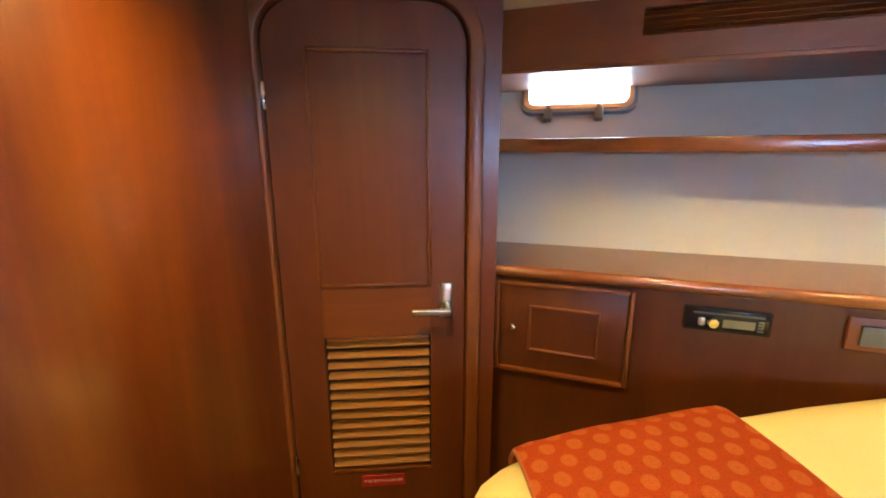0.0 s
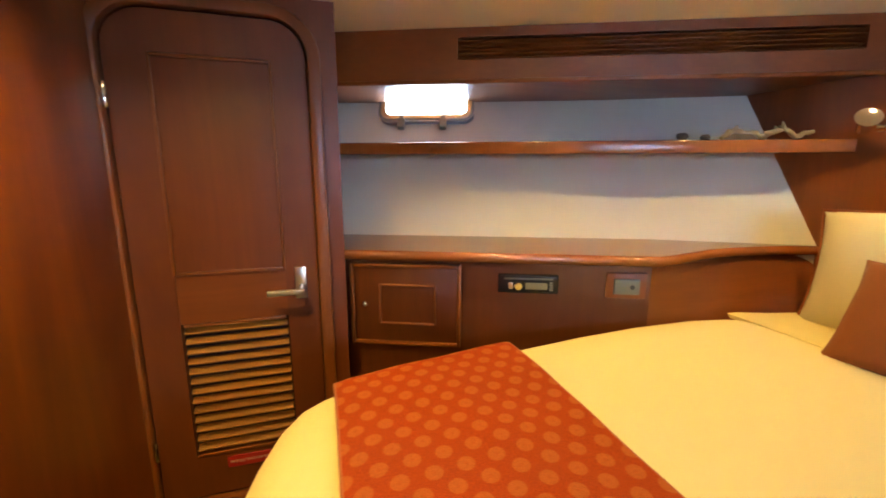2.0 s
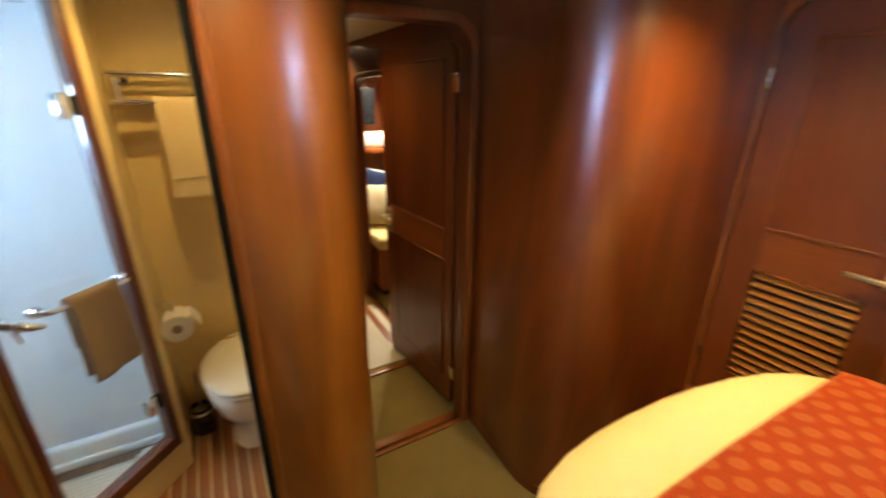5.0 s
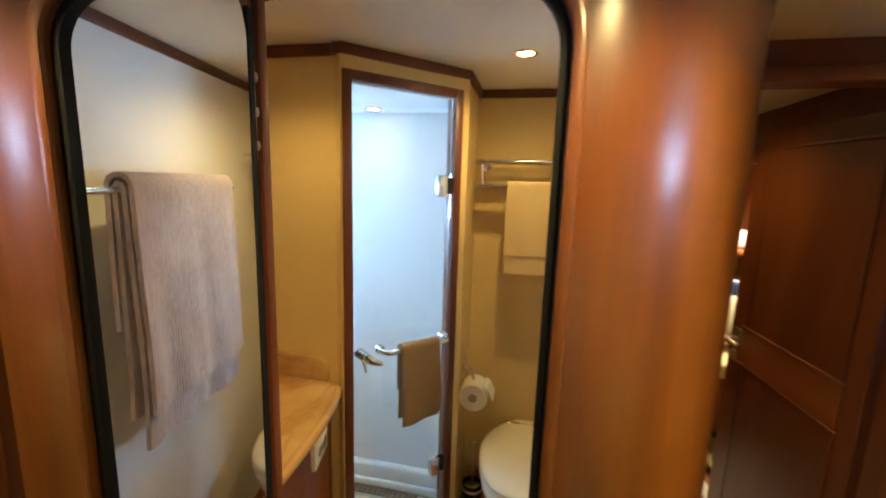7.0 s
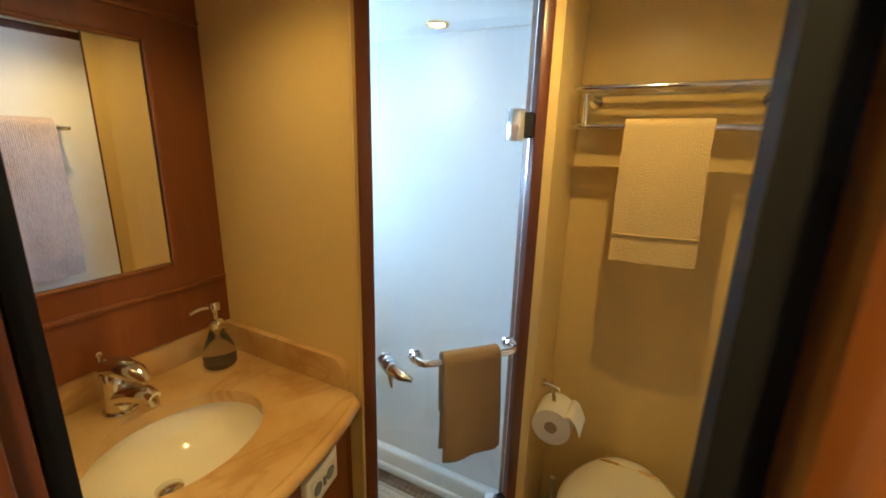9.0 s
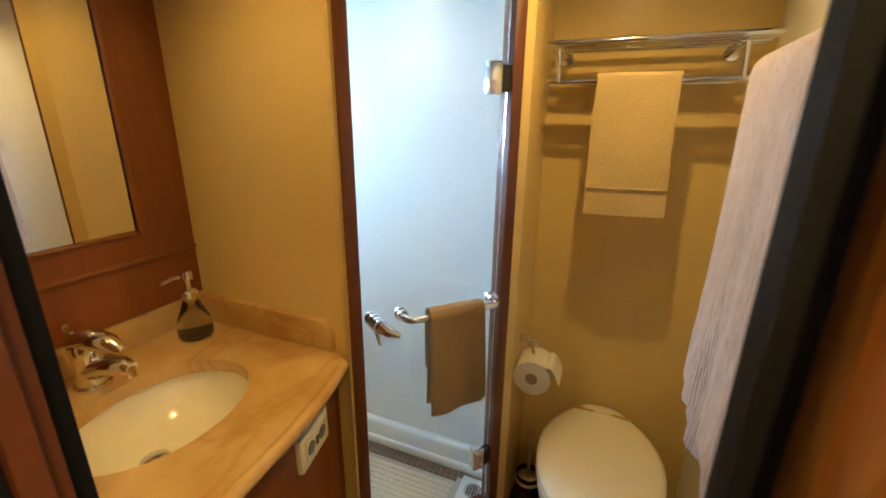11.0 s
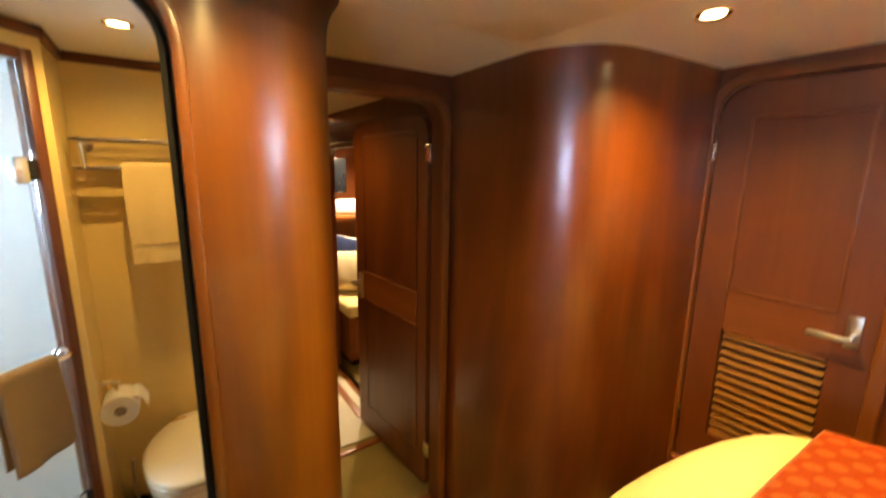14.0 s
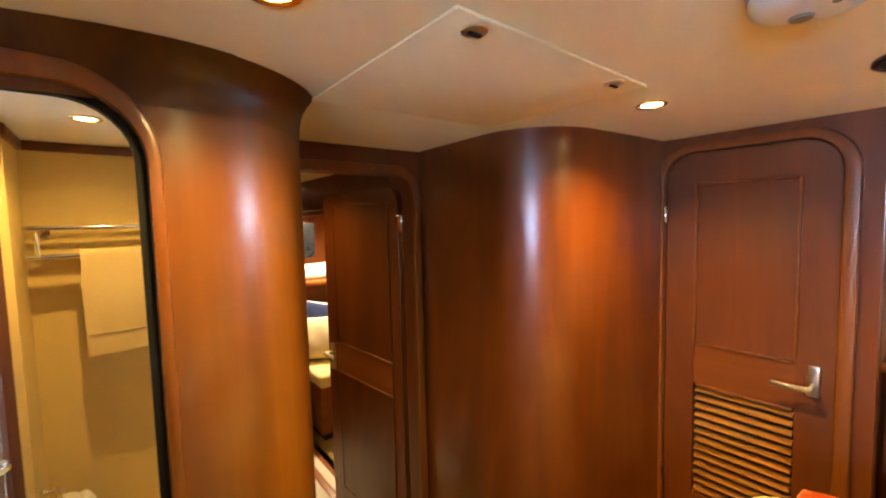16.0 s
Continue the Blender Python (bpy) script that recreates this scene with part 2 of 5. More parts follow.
def runner_mat():
    """Rust-red throw with staggered rows of woven pale medallions."""
    m, n, l, bs = mat("rust_medallion_fabric")
    tc, sp = n.new("ShaderNodeTexCoord"), n.new("ShaderNodeSeparateXYZ")
    l.new(tc.outputs["UV"], sp.inputs[0])
    u, v = sp.outputs[0], sp.outputs[1]
    P, Q = 0.050, 0.034
    row = maths(n, l, "FLOOR", maths(n, l, "DIVIDE", v, Q))
    odd = maths(n, l, "MULTIPLY", maths(n, l, "FLOORED_MODULO", row, 2.0), 0.5)
    fu = maths(n, l, "SUBTRACT", maths(n, l, "FRACT", maths(n, l, "ADD", maths(n, l, "DIVIDE", u, P), odd)), 0.5)
    fv = maths(n, l, "SUBTRACT", maths(n, l, "FRACT", maths(n, l, "DIVIDE", v, Q)), 0.5)
    du, dv = maths(n, l, "MULTIPLY", fu, P), maths(n, l, "MULTIPLY", fv, Q)
    d = maths(n, l, "SQRT", maths(n, l, "ADD", maths(n, l, "MULTIPLY", du, du), maths(n, l, "MULTIPLY", dv, dv)))
    disc = ramp(n, l, maths(n, l, "DIVIDE", d, 0.03), [(0.0, (0.55, 0.55, 0.55)), (0.18, (1, 1, 1)), (0.42, (0.85, 0.85, 0.85)), (0.50, (0, 0, 0))])
    vec = coords(n, l, (1, 1, 1))
    f = noise_tex(n, l, vec, 420, 3)
    ground = ramp(n, l, f, [(0.3, (0.26, 0.032, 0.004)), (0.7, (0.37, 0.053, 0.006))])
    pale = ramp(n, l, f, [(0.3, (0.32, 0.075, 0.012)), (0.7, (0.42, 0.112, 0.019))])
    l.new(mixc(n, l, disc, ground, pale), bs.inputs["Base Color"])
    bs.inputs["Roughness"].default_value, bs.inputs["Specular IOR Level"].default_value = 0.85, 0.15
    bump(n, l, bs, f, 0.5, 0.001)
    return m


runner_m = runner_mat()
teak = wood("teak_sole", 0, (0.22, 0.075, 0.022), (0.33, 0.125, 0.038), (0.42, 0.17, 0.056), coat=0.4)
holly = plain("holly_strip", (0.62, 0.45, 0.22), 0.35, var=0.08)
tile_m = plain("cream_mosaic", (0.62, 0.55, 0.42), 0.4, var=0.12, scale=40)


# ---- mesh helpers ----
def mesh(name, bm, material, smooth=None):
    me = bpy.data.meshes.new(name)
    bmesh.ops.recalc_face_normals(bm, faces=bm.faces[:])
    if smooth is not None:
        for f in bm.faces:
            f.smooth = True
        for e in bm.edges:
            if len(e.link_faces) == 2 and e.calc_face_angle(0) > radians(smooth):
                e.smooth = False
    bm.to_mesh(me)
    bm.free()
    me.materials.append(material)
    return me


def thing(name, bm, material, label, category, kind="", group="", smooth=40):
    ob = new(name, mesh(name, bm, material, smooth))
    return tagged(ob, label, category, group, kind)


def base(name, label, category, xyz=(0, 0, 0), kind="", group=""):
    ob = new(name)
    ob.location = xyz
    ob.empty_display_size = 0.05
    return tagged(ob, label, category, group, kind)


def part(name, bm, material, parent, label="", smooth=40):
    ob = new(name, mesh(name, bm, material, smooth))
    ob.parent = parent
    if label:
        tagged(ob, label)
    return ob


def box(x0, x1, y0, y1, z0, z1, bevel=0.0, seg=2, m=None, bm=None):
    bm = bm or bmesh.new()
    made = bmesh.ops.create_cube(bm, size=1, matrix=Matrix.LocRotScale(((x0 + x1) / 2, (y0 + y1) / 2, (z0 + z1) / 2), None, (abs(x1 - x0), abs(y1 - y0), abs(z1 - z0))))
    vs = made["verts"]
    if bevel:
        es = list({e for v in vs for e in v.link_edges})
        r = bmesh.ops.bevel(bm, geom=es, offset=bevel, segments=seg, affect="EDGES", profile=0.5)
        vs = list({v for f in r["faces"] for v in f.verts} | {v for v in vs if v.is_valid})
    if m:
        bmesh.ops.transform(bm, matrix=m, verts=[v for v in vs if v.is_valid])
    return bm


def prism(pts, z0, z1, bevel=0.0, seg=2, top_only=False):
    """A slab with the outline pts, seen from above."""
    bm = bmesh.new()
    lo = [bm.verts.new((x, y, z0)) for x, y in pts]
    hi = [bm.verts.new((x, y, z1)) for x, y in pts]
    n = len(pts)
    bm.faces.new(lo[::-1])
    top = bm.faces.new(hi)
    for i in range(n):
        bm.faces.new((lo[i], lo[(i + 1) % n], hi[(i + 1) % n], hi[i]))
    if bevel:
        es = list(top.edges) if top_only else [e for e in bm.edges if abs(e.verts[0].co.z - e.verts[1].co.z) < 1e-6]
        bmesh.ops.bevel(bm, geom=es, offset=bevel, segments=seg, affect="EDGES", profile=0.5)
    return bm


def rounded(u0, u1, v0, v1, radii, n=8):
    """A rounded rectangle, from the lower left corner round; radii: lower left, lower right, upper right, upper left."""
    pts = []
    for (cx, cy, sx, sy, a0), r in zip(((u0, v0, 1, 1, 180), (u1, v0, -1, 1, 270), (u1, v1, -1, -1, 0), (u0, v1, 1, -1, 90)), radii):
        r = max(r, 0.0005)
        for k in range(n + 1):
            a = radians(a0 + 90 * k / n)
            pts.append((cx + sx * r + r * math.cos(a), cy + sy * r + r * math.sin(a)))
    return pts


def square_ring(u0, u1, v0, v1, inner, n=8):
    """The outer outline that goes with a rounded inner one of the same count."""
    out = []
    corner = ((u0, v0), (u1, v0), (u1, v1), (u0, v1))
    for c in range(4):
        seg = inner[c * (n + 1):(c + 1) * (n + 1)]
        cu, cv = corner[c]
        for k, (u, v) in enumerate(seg):
            if k == 0:
                out.append((cu, v) if c in (0, 2) else (u, cv))
            elif k == n:
                out.append((u, cv) if c in (0, 2) else (cu, v))
            else:
                out.append((cu, cv))
    return out


def plate_ring(inner, outer, w0, w1, m, bm=None):
    """A plate with a hole: outlines in (u, v), from depth w0 to w1, set up by m."""
    bm = bm or bmesh.new()
    n = len(inner)
    loops = [[bm.verts.new(m @ Vector((u, w, v))) for u, v in pts] for pts, w in ((inner, w0), (outer, w0), (outer, w1), (inner, w1))]
    for a in range(4):
        A, B = loops[a], loops[(a + 1) % 4]
        for i in range(n):
            j = (i + 1) % n
            bm.faces.new((A[i], A[j], B[j], B[i]))
    bmesh.ops.remove_doubles(bm, verts=bm.verts[:], dist=1e-5)
    return bm


def plate(pts, w0, w1, m, bm=None):
    bm = bm or bmesh.new()
    a = [bm.verts.new(m @ Vector((u, w0, v))) for u, v in pts]
    b = [bm.verts.new(m @ Vector((u, w1, v))) for u, v in pts]
    bm.faces.new(a)
    bm.faces.new(b[::-1])
    for i in range(len(pts)):
        j = (i + 1) % len(pts)
        bm.faces.new((a[i], b[i], b[j], a[j]))
    return bm


def tube(pts, r, n=12, closed=False, bm=None, radii=None):
    """A round bar along a line of points."""
    bm = bm or bmesh.new()
    P = [Vector(p) for p in pts]
    rings = []
    up = Vector((0.13, 0.21, 0.97))
    for i, p in enumerate(P):
        if closed:
            d = P[(i + 1) % len(P)] - P[i - 1]
        else:
            d = P[min(i + 1, len(P) - 1)] - P[max(i - 1, 0)]
        d.normalize()
        a = up - d * up.dot(d)
        if a.length < 0.1:
            a = Vector((1, 0.1, 0)) - d * d.dot(Vector((1, 0.1, 0)))
        a.normalize()
        b = d.cross(a)
        q = radii[i] if radii else r
        rings.append([bm.verts.new(p + q * (math.cos(2 * math.pi * k / n) * a + math.sin(2 * math.pi * k / n) * b)) for k in range(n)])
    for i in range(len(P) if closed else len(P) - 1):
        A, B = rings[i], rings[(i + 1) % len(P)]
        for k in range(n):
            bm.faces.new((A[k], A[(k + 1) % n], B[(k + 1) % n], B[k]))
    if not closed:
        bm.faces.new(rings[0][::-1])
        bm.faces.new(rings[-1])
    return bm


def lathe(profile, m=None, n=24, bm=None, cap=True):
    """A turned solid: (radius, height) pairs from bottom to top."""
    bm = bm or bmesh.new()
    m = m or Matrix()
    rings = []
    for r, z in profile:
        if r < 1e-5:
            rings.append([bm.verts.new(m @ Vector((0, 0, z)))])
        else:
            rings.append([bm.verts.new(m @ Vector((r * math.cos(2 * math.pi * k / n), r * math.sin(2 * math.pi * k / n), z))) for k in range(n)])
    for A, B in zip(rings, rings[1:]):
        for k in range(n):
            j = (k + 1) % n
            if len(A) == 1 and len(B) == 1:
                continue
            if len(A) == 1:
                bm.faces.new((A[0], B[k], B[j]))
            elif len(B) == 1:
                bm.faces.new((A[k], A[j], B[0]))
            else:
                bm.faces.new((A[k], A[j], B[j], B[k]))
    for ring, flip in ((rings[0], True), (rings[-1], False)):
        if len(ring) > 1 and cap:
            bm.faces.new(ring[::-1] if flip else ring)
    return bm


def grid(nu, nv, fn, thickness=0.0):
    """A sheet from a function of (u, v) in 0..1; with a thickness it becomes a solid."""
    bm = bmesh.new()
    uv = bm.loops.layers.uv.new("UVMap")
    vs = [[bm.verts.new(fn(i / nu, j / nv)) for j in range(nv + 1)] for i in range(nu + 1)]
    for i in range(nu):
        for j in range(nv):
            bm.faces.new((vs[i][j], vs[i + 1][j], vs[i + 1][j + 1], vs[i][j + 1]))
    if thickness:
        bmesh.ops.recalc_face_normals(bm, faces=bm.faces[:])
        bmesh.ops.solidify(bm, geom=bm.faces[:], thickness=thickness)
    return bm


def arc(cx, cy, r, a0, a1, n=16):
    return [(cx + r * math.cos(radians(a0 + (a1 - a0) * k / n)), cy + r * math.sin(radians(a0 + (a1 - a0) * k / n))) for k in range(n + 1)]


def lerp(a, b, t):
    return a + (b - a) * t


def smooth_table(table, x):
    for (x0, y0), (x1, y1) in zip(table, table[1:]):
        if x <= x1:
            return lerp(y0, y1, (x - x0) / (x1 - x0))
    (x0, y0), (x1, y1) = table[-2:]
    return lerp(y0, y1, (x - x0) / (x1 - x0))


def along(p, q):
    """Plane through p and q seen from above: u from p towards q, w to the left of that."""
    d = Vector((q[0] - p[0], q[1] - p[1], 0)).normalized()
    n = Vector((-d.y, d.x, 0))
    return Matrix(((d.x, n.x, 0, p[0]), (d.y, n.y, 0, p[1]), (0, 0, 1, 0), (0, 0, 0, 1)))


def loft(levels, bm=None, cap=True):
    """Rings of equal count, one above the other."""
    bm = bm or bmesh.new()
    rings = [[bm.verts.new((x, y, z)) for x, y in pts] for pts, z in levels]
    for A, B in zip(rings, rings[1:]):
        for i in range(len(A)):
            j = (i + 1) % len(A)
            bm.faces.new((A[i], A[j], B[j], B[i]))
    if cap:
        bm.faces.new(rings[0][::-1])
        bm.faces.new(rings[-1])
    return bm


# ---- the setting ----
XB = 1.76      # head bulkhead
YD = 1.05      # face of the louvred door
XC = -1.005    # face of the corridor doorway
XF = -0.41     # face of the bathroom front
YR = -0.30     # inner face of the bathroom's side wall
XBK = -1.60    # bathroom back wall
YM = -1.62     # vanity wall
XV = -0.985    # wall beside the vanity

thing("floor", prism([(-3.9, -1.9), (XB + 0.1, -1.9), (XB + 0.1, 2.2), (-3.9, 2.2)], -0.06, 0.0), carpet, "short olive-beige carpet on the cabin floor", "floor", "structure", smooth=None)
thing("ceiling", prism([(-3.9, -2.0), (-1.645, -2.0), (-1.645, -0.246)] + arc(-0.70, -0.515, 0.269, 90, 0, 18) + [(XF - 0.021, -2.0), (XB + 0.1, -2.0), (XB + 0.1, 2.2), (-3.9, 2.2)], CEIL, CEIL + 0.06), vinyl, "cream vinyl headliner panels with fine seams", "ceiling", "structure", smooth=None)


def hull_y(x, z):
    low = smooth_table([(0.2, 1.455), (0.76, 1.222), (1.32, 0.985), (1.76, 0.71)], x)
    high = smooth_table([(0.2, 1.76), (0.46, 1.685), (0.80, 1.55), (1.3, 1.33), (1.76, 1.07)], x)
    return low + (high - low) * (z - 1.14) / 0.61


# portlight position on the hull
PX0, PX1, PZ0, PZ1 = 0.452, 0.800, 1.598, 1.755


def hull_wall():
    bm = bmesh.new()
    xs = [0.0, 0.1, 0.2, 0.3, 0.4, PX0, 0.57, 0.68, PX1, 0.9, 1.0, 1.1, 1.2, 1.3, 1.4, 1.5, 1.6, 1.7, 1.86]
    zs = [0.0, 0.6, 1.0, 1.14, 1.25, 1.4, 1.55, PZ0, PZ1, 1.9]
    def ring(off):
        return [[bm.verts.new((x, hull_y(x, max(z, 1.14)) + off, z)) for z in zs] for x in xs]
    A, B = ring(0.0), ring(0.07)
    for V in (A, B):
        for i in range(len(xs) - 1):
            for j in range(len(zs) - 1):
                if xs[i] >= PX0 and xs[i + 1] <= PX1 and zs[j] == PZ0:
                    continue
                bm.faces.new((V[i][j], V[i + 1][j], V[i + 1][j + 1], V[i][j + 1]))
    i0, i1, j0 = xs.index(PX0), xs.index(PX1), zs.index(PZ0)
    for i in range(i0, i1):
        for j in (j0, j0 + 1):
            bm.faces.new((A[i][j], A[i + 1][j], B[i + 1][j], B[i][j]))
    for i in (i0, i1):
        bm.faces.new((A[i][j0], A[i][j0 + 1], B[i][j0 + 1], B[i][j0]))
    return bm


thing("wall_hull", hull_wall(), hull_vinyl, "flared hull side lined with cream vinyl", "wall", "structure", smooth=30)

# bulkhead at the bed's head
thing("wall_head", box(XB, XB + 0.06, -1.9, 2.1, 0, CEIL), wood_v, "varnished cherry bulkhead behind the bed's head", "wall", "structure", smooth=None)
# the side of the cabin behind the walker, with its own portlight
SX0, SX1, SZ0, SZ1 = 0.55, 1.15, 1.38, 1.66
def side_wall():
    inner = rounded(SX0, SX1, SZ0, SZ1, (0.05,) * 4)
    return plate_ring(inner, square_ring(-0.50, XB + 0.06, 0, CEIL, inner), 0, -0.06, Matrix.Translation((0, -1.45, 0)))
thing("wall_side", side_wall(), hull_vinyl, "cream vinyl cabin side with a portlight", "wall", "structure", smooth=None)

# forward wall with the louvred door
DX0, DX1, DZ0, DZ1 = -0.344, 0.136, 0.40, 1.785
def door_wall():
    inner = rounded(DX0 - 0.004, DX1 + 0.004, DZ0 - 0.004, DZ1 + 0.004, (0.02, 0.02, 0.10, 0.10))
    return plate_ring(inner, square_ring(-0.42, 0.215, 0, CEIL, inner), 0, 0.05, Matrix.Translation((0, YD - 0.012, 0)))
thing("wall_forward", door_wall(), wood_d, "dark cherry panelled wall round the louvred door", "wall", "structure", smooth=30)
# return beside the worktop
thing("wall_return", box(0.165, 0.218, YD + 0.039, 1.95, 0, CEIL, 0.006), wood_d, "dark cherry wall return beside the worktop", "wall", "structure")
# space behind the louvred door: an unseen sheet, near-black in place of shade
thing("wall_behind_louvres", box(-0.44, 0.16, 1.40, 1.44, 0, CEIL), recess_shade, "unseen near-black sheet in place of shade behind the louvred door", "wall", "structure", smooth=None)


# bowed panel between the corridor and the louvred door
def bowed(pts, t, z0, z1):
    """A curved wall: its face follows pts; t is its thickness, to the left of the line."""
    bm = bmesh.new()
    off = []
    for i, (x, y) in enumerate(pts):
        x0, y0 = pts[max(i - 1, 0)]
        x1, y1 = pts[min(i + 1, len(pts) - 1)]
        d = Vector((x1 - x0, y1 - y0)).normalized()
        off.append((x - d.y * t, y + d.x * t))
    F = [[bm.verts.new((x, y, z)) for z in (z0, z1)] for x, y in pts]
    B = [[bm.verts.new((x, y, z)) for z in (z0, z1)] for x, y in off]
    for i in range(len(pts) - 1):
        bm.faces.new((F[i][0], F[i + 1][0], F[i + 1][1], F[i][1]))
        bm.faces.new((B[i][0], B[i][1], B[i + 1][1], B[i + 1][0]))
        for k in (0, 1):
            bm.faces.new((F[i][k], B[i][k], B[i + 1][k], F[i + 1][k]))
    for i in (0, -1):
        bm.faces.new((F[i][0], F[i][1], B[i][1], B[i][0]))
    return bm


BOW = [(XC - 0.0, 0.392), (-0.80, 0.383)] + arc(-0.615, 0.615, 0.24, -88, -6, 22) + [(-0.362, 0.80), (-0.352, YD - 0.013)]
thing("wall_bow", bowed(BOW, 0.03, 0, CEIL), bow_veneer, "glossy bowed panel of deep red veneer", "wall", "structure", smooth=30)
COL = [(XF, -0.5025)] + arc(-0.70, -0.50, 0.29, 2, 90, 22) + [(-0.85, -0.212), (XC, -0.212)]
thing("wall_column", bowed(COL, 0.03, 0, CEIL + 0.05), wood_curve, "glossy rounded cherry corner beside the bathroom doorway", "wall", "structure", smooth=30)

def flared_collar():
    """The veneer flares outward just under the ceiling."""
    bm = bmesh.new()
    rows = []
    for z, k in ((CEIL - 0.090, 0.0), (CEIL - 0.070, 0.0008), (CEIL - 0.052, 0.003), (CEIL - 0.036, 0.0075), (CEIL - 0.022, 0.015), (CEIL - 0.010, 0.026), (CEIL - 0.001, 0.037)):
        row = [bm.verts.new((XF + 0.0015 + k * f, y, z)) for y, f in ((-0.80, 0.0), (-0.72, 0.25), (-0.64, 0.65), (-0.57, 1.0), (-0.51, 1.1))]
        for i, (x, y) in enumerate(arc(-0.70, -0.50, 0.2915 + k, 4, 92, 22)):
            g = 1.0 - max(0, i - 14) / 8
            ax, ay = x + 0.70, y + 0.50
            q = (0.2915 + k * (1.1 if i < 4 else 1.0) * g) / (0.2915 + k)
            row.append(bm.verts.new((-0.70 + ax * q, -0.50 + ay * q, z)))
        rows.append(row)
    for A, B in zip(rows, rows[1:]):
        for i in range(len(A) - 1):
            bm.faces.new((A[i], A[i + 1], B[i + 1], B[i]))
    bmesh.ops.solidify(bm, geom=bm.faces[:], thickness=0.003)
    return bm


thing("trim_collar", flared_collar(), wood_curve, "flared cherry veneer collar under the ceiling", "moulding", "structure", smooth=50)

# corridor doorway wall
CY0, CY1, CZ1 = -0.14, 0.352, 1.745
MC = Matrix(((0, -1, 0, XC), (1, 0, 0, 0), (0, 0, 1, 0), (0, 0, 0, 1)))   # u along y, w towards -x
def corridor_wall():
    inner = rounded(CY0, CY1, 0.0, CZ1, (0.002, 0.002, 0.085, 0.085))
    return plate_ring(inner, square_ring(-0.24, 0.42, -0.001, CEIL, inner), 0.0, 0.07, MC)
thing("wall_corridor_door", corridor_wall(), wood_d, "dark cherry wall round the corridor doorway", "wall", "structure", smooth=30)

# bathroom front wall with the doorway
BY0, BY1, BZ0, BZ1 = -1.048, -0.524, 0.10, 1.765
MB = Matrix(((0, -1, 0, XF), (1, 0, 0, 0), (0, 0, 1, 0), (0, 0, 0, 1)))
def bath_front():
    inner = rounded(BY0, BY1, BZ0, BZ1, (0.03, 0.03, 0.10, 0.10))
    return plate_ring(inner, square_ring(-1.70, -0.5025, 0, CEIL + 0.05, inner), 0.0, 0.03, MB)
thing("wall_bath_front", bath_front(), wood_curve, "varnished cherry wall round the bathroom doorway", "wall", "structure", smooth=30)

# bathroom shell
SH0, SH1 = (-0.965, -1.112), (-1.30, -0.80)     # ends of the diagonal shower front
MS = along(SH1, SH0)                              # u from the right end to the left end, w away from the room
SHL = (Vector(SH1) - Vector(SH0)).length
BFL = 0.06
IN = [(XF - 0.031, -0.5135)] + arc(-0.70, -0.515, 0.258, 0, 90, 18) + [(XBK - 0.04, YR + 0.043)]
thing("wall_bath_side", bowed(IN, 0.005, 0, BATH_CEIL - 0.003), bath_pale, "pale cream laminate bathroom side wall", "wall", "structure", smooth=30)
thing("wall_bath_back", box(XBK - 0.04, XBK, -0.84, YR + 0.04, 0, BATH_CEIL - 0.003), bath_wall, "yellow-beige laminate wall behind the toilet", "wall", "structure", smooth=None)
thing("wall_vanity", box(XV - 0.04, XF - 0.062, YM - 0.04, YM, 0, BATH_CEIL - 0.003), bath_wall, "wall behind the vanity", "wall", "structure", smooth=None)
thing("wall_beside_vanity", box(XV - 0.035, XV, YM, -1.128, 0, BATH_CEIL - 0.003), bath_wall, "yellow-beige laminate wall beside the vanity", "wall", "structure", smooth=None)
thing("ceiling_bath", prism([(-1.64, -2.0), (XF - 0.022, -2.0), (XF - 0.022, -0.515)] + arc(-0.70, -0.515, 0.268, 0, 90, 18) + [(-1.64, -0.247)], BATH_CEIL - 0.002, BATH_CEIL + 0.03), bath_ceil, "pale bathroom ceiling panel", "ceiling", "structure", smooth=None)


def shower_front():
    inner = rounded(0.044, SHL - 0.018, 0.215, 1.782, (0.001,) * 4, 2)
    outer = square_ring(-0.0, SHL, BFL - 0.06, BATH_CEIL - 0.003, inner, 2)
    return plate_ring(inner, outer, -0.03, 0.010, MS)
thing("wall_shower_front", shower_front(), bath_wall, "yellow-beige diagonal wall round the shower door", "wall", "structure", smooth=None)
sq = prism([(SH1[0], SH1[1] - 0.002), (XBK, -0.802), (XBK, -0.86), (SH1[0] - 0.03, -0.86)], 0, BATH_CEIL - 0.003)
thing("wall_shower_stub", sq, bath_wall, "short yellow-beige wall between shower and toilet", "wall", "structure", smooth=None)

thing("wall_vanity_corner", prism([(-1.002, -1.20), (XV + 0.0005, -1.20), (XV + 0.0008, -1.138), (-0.980, -1.122), (-0.971, -1.111), (-0.959, -1.1035), (-0.985, -1.085), (-1.002, -1.10)], 0.001, BATH_CEIL - 0.0035), bath_wall, "rounded yellow-beige wall corner beside the shower", "wall", "structure", smooth=50)

# crown moulding round the bathroom ceiling
crown = base("trim", "dark cherry crown moulding under the bathroom ceiling", "moulding", kind="structure")
CR = [(XF - 0.20, YR + 0.0425), (XBK, YR + 0.0425), (XBK, -0.802), SH1, SH0, (XV, -1.13), (XV, YM), (XF - 0.062, YM)]
for p, q in zip(CR, CR[1:]):
    m = along(p, q)
    L = (Vector(q) - Vector(p)).length
    part("crown_strip", box(-0.003, L + 0.003, -0.002, 0.016, BATH_CEIL - 0.034, BATH_CEIL - 0.0025, 0.004, 2, m), wood_d, crown)

